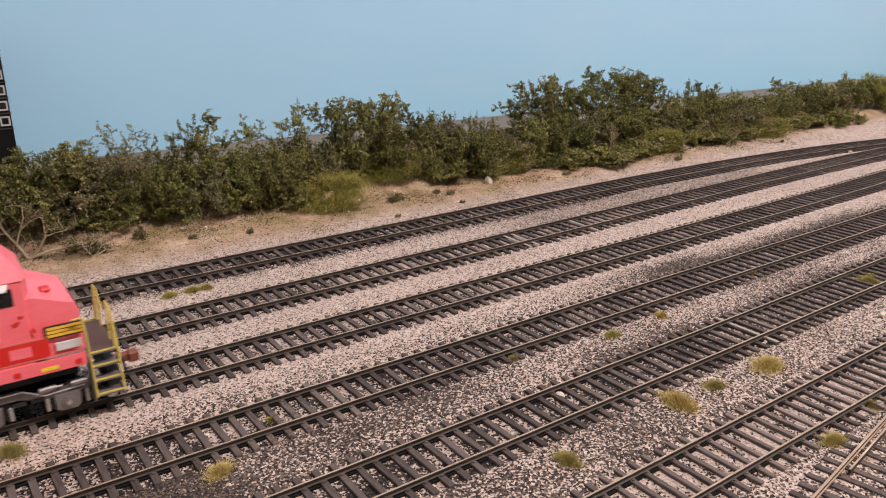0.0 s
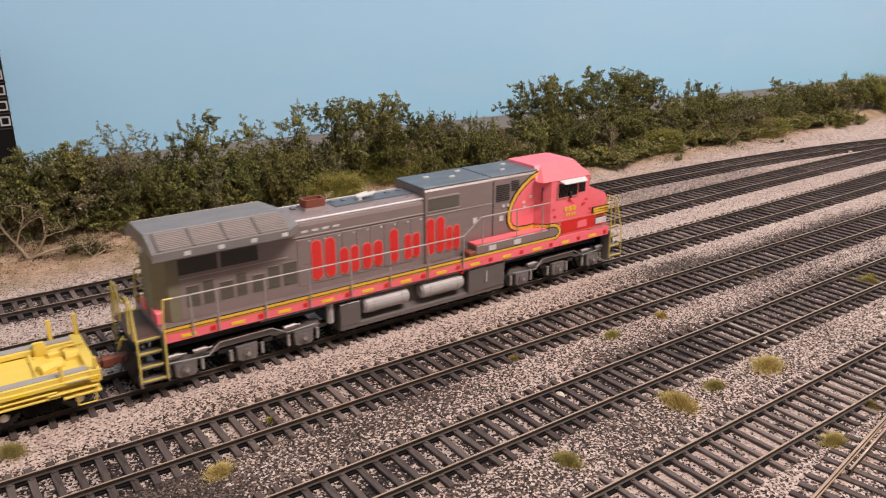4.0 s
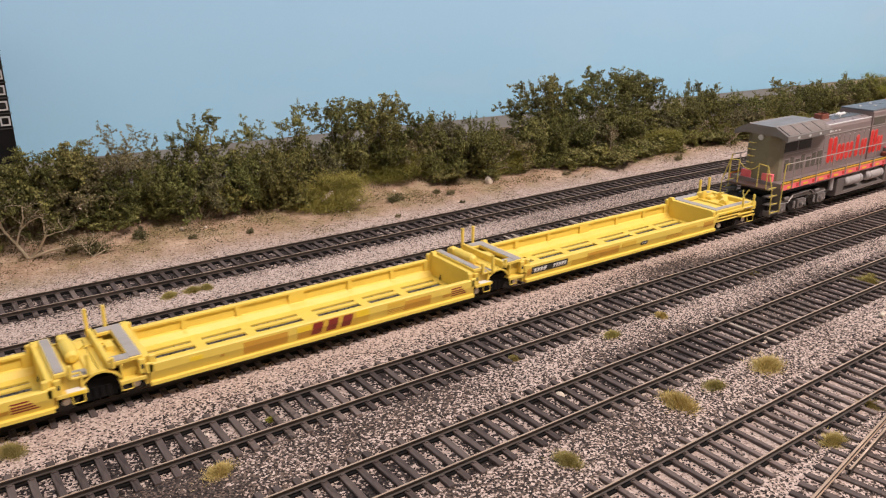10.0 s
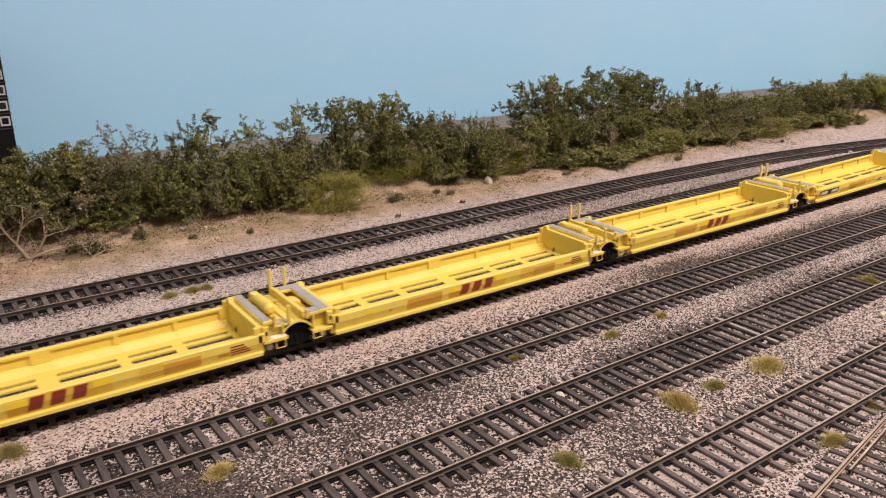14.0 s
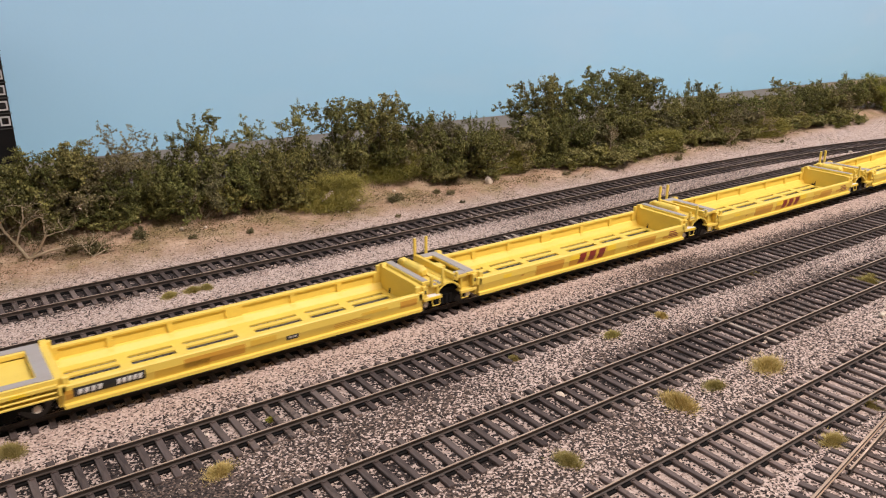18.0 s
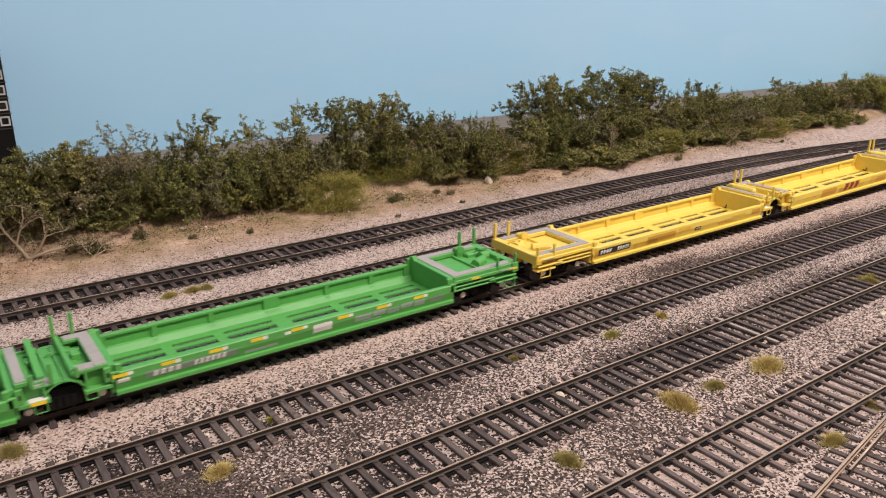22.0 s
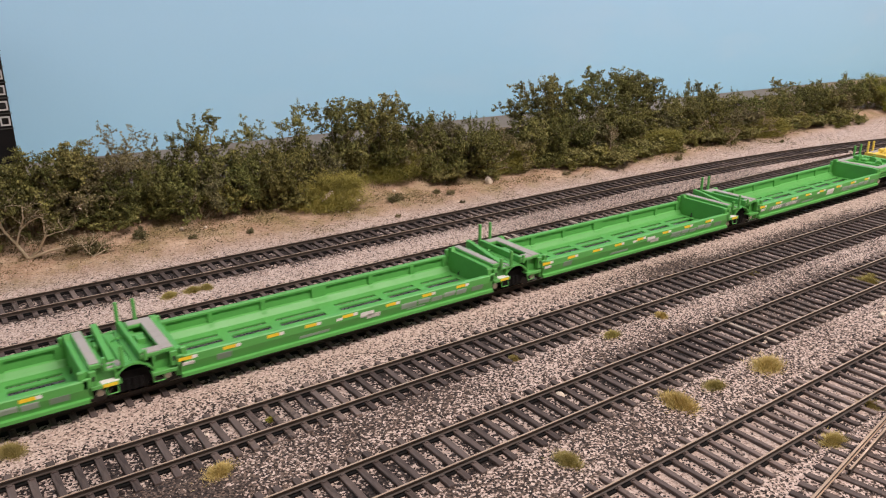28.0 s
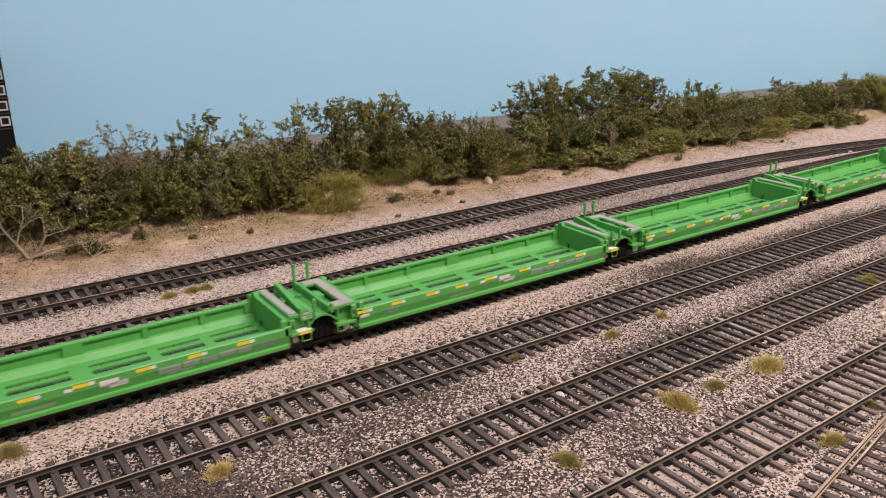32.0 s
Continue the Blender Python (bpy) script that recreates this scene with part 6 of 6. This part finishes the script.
def grain_material():
    m, nt, b = tree_of("loose_grain", 0.85, spec=0.3)
    g = nt.nodes.new("ShaderNodeNewGeometry")
    tc = nt.nodes.new("ShaderNodeTexCoord")
    xyz = nt.nodes.new("ShaderNodeSeparateXYZ")
    nt.links.new(tc.outputs["Object"], xyz.inputs[0])
    south = ramp(nt, xyz.outputs[1], [(0.235, (1, 1, 1)), (0.26, (0, 0, 0))])
    light = ramp(nt, g.outputs["Random Per Island"], [(0.0, (0.025, 0.02, 0.02)), (0.14, (0.30, 0.215, 0.175)), (0.5, (0.43, 0.325, 0.27)), (1.0, (0.58, 0.465, 0.395))])
    dark = ramp(nt, g.outputs["Random Per Island"], [(0.0, (0.014, 0.012, 0.012)), (0.42, (0.06, 0.046, 0.042)), (0.48, (0.28, 0.205, 0.165)), (1.0, (0.55, 0.44, 0.375))])
    bank = ramp(nt, xyz.outputs[1], [(0.395, (0, 0, 0)), (0.41, (1, 1, 1))])
    soil = ramp(nt, g.outputs["Random Per Island"], [(0.0, (0.07, 0.05, 0.02)), (0.3, (0.20, 0.13, 0.07)), (0.7, (0.40, 0.28, 0.19)), (1.0, (0.60, 0.48, 0.37))])
    nt.links.new(mix(nt, bank, mix(nt, south, light, dark), soil), b.inputs["Base Color"])
    return m


GRAIN = grain_material()


def build_upper_line():
    """Raised roadbed with a track that runs behind the bushes."""
    up = lambda x: 20.5 - 0.0135 * x
    rb = Build()
    for k, x in enumerate(np.linspace(-400, 1500, 60)):
        z = up(x) + noise.noise(Vector((x * 0.05, 3, 0))) * 0.8
        rb.v += [(x, 462, z - 9), (x, 472, z - 1.2), (x, 476, z), (x, 506, z), (x, 512, z - 1.5), (x, 572, z - 3)]
        if k:
            o = k * 6
            rb.f += [(o - 6 + q, o - 5 + q, o + q + 1, o + q) for q in range(5)]
    t = part("upper_roadbed", rb, ROADBED)
    tagged(t, "raised grey-brown roadbed along the backdrop", "embankment", kind="structure")
    u = thing("railway_track", "upper model railway track behind the bushes", "railway track", "yard tracks", kind="structure")
    for y in (482.4, 499.6):
        b = Build()
        for x in np.arange(-300, 1400, 100):
            z0, z1 = up(x) + 3.4, up(x + 100) + 3.4
            b.add([(x, y - 0.5, z0), (x + 100, y - 0.5, z1), (x + 100, y + 0.5, z1), (x, y + 0.5, z0), (x, y - 0.5, z0 - 2.3), (x + 100, y - 0.5, z1 - 2.3), (x + 100, y + 0.5, z1 - 2.3), (x, y + 0.5, z0 - 2.3)],
                  [(0, 1, 2, 3), (0, 4, 5, 1), (3, 2, 6, 7)])
        part("rail", b, RAIL, u)
    for x in np.arange(20, 1100, TIE_PITCH * 1.2):
        part("tie", TIE_MESH, TIE, u, at=pose(x * MM, 0.491, (up(x) + 1.0) * MM, 0, 1.35, 0))
    # pale fascia strip behind the upper track
    w = Build()
    for k, x in enumerate(np.linspace(-400, 1500, 50)):
        z = up(x)
        w.v += [(x, 522, z - 6), (x, 522, z - 0.5 + noise.noise(Vector((x * 0.03, 9, 0))) * 1.5), (x, 545, z + 0.3 + noise.noise(Vector((x * 0.02, 4, 0))) * 1.5), (x, 573, z)]
        if k:
            o = k * 4
            w.f += [(o - 4 + q, o - 3 + q, o + q + 1, o + q) for q in range(3)]
    tagged(part("rear_bank", w, ROADBED), "low pale gravel bank against the backdrop", "embankment", kind="structure")


ROADBED = paint("grey_road_gravel", (0.17, 0.145, 0.12), 0.9, (0.10, 0.082, 0.068), 0.6, scale=400.0)


FRAMEWHITE = paint("dusty_white_frame", (0.42, 0.40, 0.39), 0.6)


def build_tower():
    """Tall black model building with white-framed windows at the backdrop."""
    t = thing("tower_building", "tall black model building with white-framed square windows", "building")
    x1, y0, z0 = 54.6, 530.0, 12.0
    part("wall", Build().box(-20, x1, y0, y0 + 26, z0, 116, 0.4), TRUCKBLACK, t, "matt black building wall")
    part("cornice", Build().box(-21, x1 + 0.6, y0 - 0.8, y0 + 26.8, 114, 116.6, 0.3), GRILLE, t)
    for r in range(6):
        z = 55.1 + r * 9.1
        for c in range(6):
            x = x1 - 3.6 - c * 8.2
            w = part("window", Build().box(x - 1.8, x + 1.8, y0 - 0.25, y0 + 0.1, z - 1.9, z + 1.9), GLASSDARK, t)
            f = Build()
            for a0, a1, c0, c1 in ((-2.7, 2.7, 1.9, 2.8), (-2.7, 2.7, -2.8, -1.9), (-2.7, -1.8, -1.9, 1.9), (1.8, 2.7, -1.9, 1.9)):
                f.box(x + a0, x + a1, y0 - 0.6, y0 + 0.1, z + c0, z + c1)
            part("window_frame", f, FRAMEWHITE, w)
        zz = 50.5 + r * 9.1
        part("ledge", Build().box(-20, x1 + 0.5, y0 - 0.5, y0, zz - 0.3, zz + 0.3), GRILLE, t)


def build_litter():
    """Pale rocks, stray light ties and chips."""
    rng = random.Random(4)
    ROCK = paint("pale_rock", (0.58, 0.48, 0.38), 0.9, (0.3, 0.22, 0.15), 0.4)
    def rock(x, y, r, lab):
        me = bpy.data.meshes.new("rock")
        bm = bmesh.new()
        bmesh.ops.create_icosphere(bm, subdivisions=2, radius=r * MM)
        for v in bm.verts:
            v.co *= 1 + 0.35 * noise.noise(v.co * (900 / r) + Vector((x, y, 0)))
            v.co.z *= 1.5 if r > 2.3 else 0.8
        bm.to_mesh(me)
        bm.free()
        me.materials.append(ROCK)
        o = tagged(new("rock", me), lab, "rock", "rocks")
        o.matrix_basis = pose(x * MM, y * MM, (ground_z(x, y) + r * 0.4) * MM, 0, 0, rng.uniform(0, 360))
    rock(329, 414, 2.6, "pale sandstone rock on the sandy bank")
    rock(332, 415, 1.8, "pale sandstone rock on the sandy bank")
    rock(170.7, 172.4, 2.0, "pale pinkish stone lying between the rails")
    rock(176.5, 170.5, 1.0, "pale pinkish stone lying between the rails")
    for x, y, r in ((61.3, 219.2, 0.9), (63.2, 217.6, 0.6), (269.6, 157.0, 1.2), (272.5, 158.2, 0.8), (332.5, 142.8, 1.3), (336.0, 143.6, 0.9), (145.9, 321.3, 0.9), (658, 333.4, 1.4), (661, 334.2, 1.0)):
        rock(x, y, r, "pale chip of stone in the ballast")
    for x, y in ((545, 398), (560, 396), (118, 424), (206, 416), (231, 424), (260, 428), (498, 402), (130, 420), (215, 408)):
        rock(x, y, rng.uniform(0.7, 1.3), "small pale chip of rock on the bank")
    LIGHTWOOD = paint("bare_light_tie", (0.36, 0.29, 0.235), 0.7)
    for x, i, n in ((270.5, 5, 1), (267.5, 2, 1), (273.2, 2, 1), (319, 2, 1)):
        y, a = track_y(i, x), math.atan(track_slope(i, x))
        o = tagged(part("stray_tie", Build().box(-0.8, 0.8, -14.9, 14.9, 0, 0.25, 0.1), LIGHTWOOD), "pale unpainted tie lying across the track bed", "tie", "pale ties")
        o.matrix_basis = pose(x * MM, y * MM, (TIE_TOP + 0.05) * MM, 0, 0, math.degrees(a))
    for x, y in ((69, 437), (204, 424)):
        nrg = np.random.default_rng(x)
        at = nrg.normal(size=(60, 3)) * np.array([1.5, 0.5, 0.7])
        at[:, 2] += at[:, 0] * 0.6
        l = quad_cloud(at, nrg.normal(size=(60, 3)), 0.5, nrg)
        o = tagged(part("dry_leaf_clump", l, ROCK), "pale dry clump caught in the bushes", "leaf")
        o.matrix_basis = pose(x * MM, (y - 10) * MM, 24 * MM, 0, 20, 40) if x < 100 else pose(x * MM, (y - 12) * MM, 12 * MM)


def build_ground_litter():
    """Crumbs of dead leaf and moss strewn over the bank in drifts."""
    nrg = np.random.default_rng(21)
    x, y = nrg.uniform(10, 700, 60000), nrg.uniform(386, 446, 60000)
    y -= np.maximum(0, x - 300) * 0.05
    drift = np.array([noise.noise(Vector((a * 0.035, b * 0.06, 2))) + 0.5 * noise.noise(Vector((a * 0.15, b * 0.2, 7))) for a, b in zip(x, y)])
    ok = drift + (y + np.maximum(0, x - 300) * 0.05 - 418) * 0.012 > nrg.uniform(-0.2, 0.6, len(x))
    x, y = x[ok], y[ok]
    P = np.stack([x, y, np.array([ground_z(a, b) for a, b in zip(x, y)]) + 0.2], 1)
    up = np.tile((0, 0, 1.0), (len(P), 1))
    me = quad_cloud(P, up, 0.45, nrg)
    me.materials.append(LITTER)
    tagged(new("leaf_litter", me), "brown and olive leaf crumbs strewn over the sandy bank", "litter", kind="stuff")


LITTER = leaf_material("leaf_crumbs", (0.07, 0.05, 0.025), (0.22, 0.165, 0.07), (0.42, 0.33, 0.2))
build_ground_litter()
build_upper_line()
build_bushes()
build_tufts()
build_grains()
build_tower()
build_litter()


# ---------------------------------------------------------------- what moves: the train rolls along the third track
ARC = [0.0]
for step in range(1, 5200):
    ARC.append(ARC[-1] + math.hypot(1.0, track_y(3, step - 2600) - track_y(3, step - 2601)))
ARC0 = ARC[2600]


def on_track(s):
    """Pose of a vehicle whose middle lies s millimetres along the third track."""
    x = s
    for _ in range(3):
        k = min(max(x + 2600, 0), 5198)
        i = int(k)
        x += s - (ARC[i] + (ARC[i + 1] - ARC[i]) * (k - i) - ARC0)
    return pose(x * MM, track_y(3, x) * MM, 0, 0, 0, math.degrees(math.atan(track_slope(3, x))))


def motions():
    for ob, s0 in TRAIN:
        walk(ob, [(t * 0.5, on_track(s0 + CAR_SPEED * (t * 0.5 - 12))) for t in range(65)])
    for ob, x, r in AXLES_ALL:
        turn = math.degrees(CAR_SPEED / r)
        walk(ob, [(t / 10, pose(x * MM, 0, r * MM) @ pose(0, 0, 0, 0, (turn * t / 10) % 360, 0)) for t in range(321)])


AXLES_ALL = [(o, o.location.x / MM, o.location.z / MM) for o in scene.objects if o.name.split(".")[0] == "wheelset"]
motions()
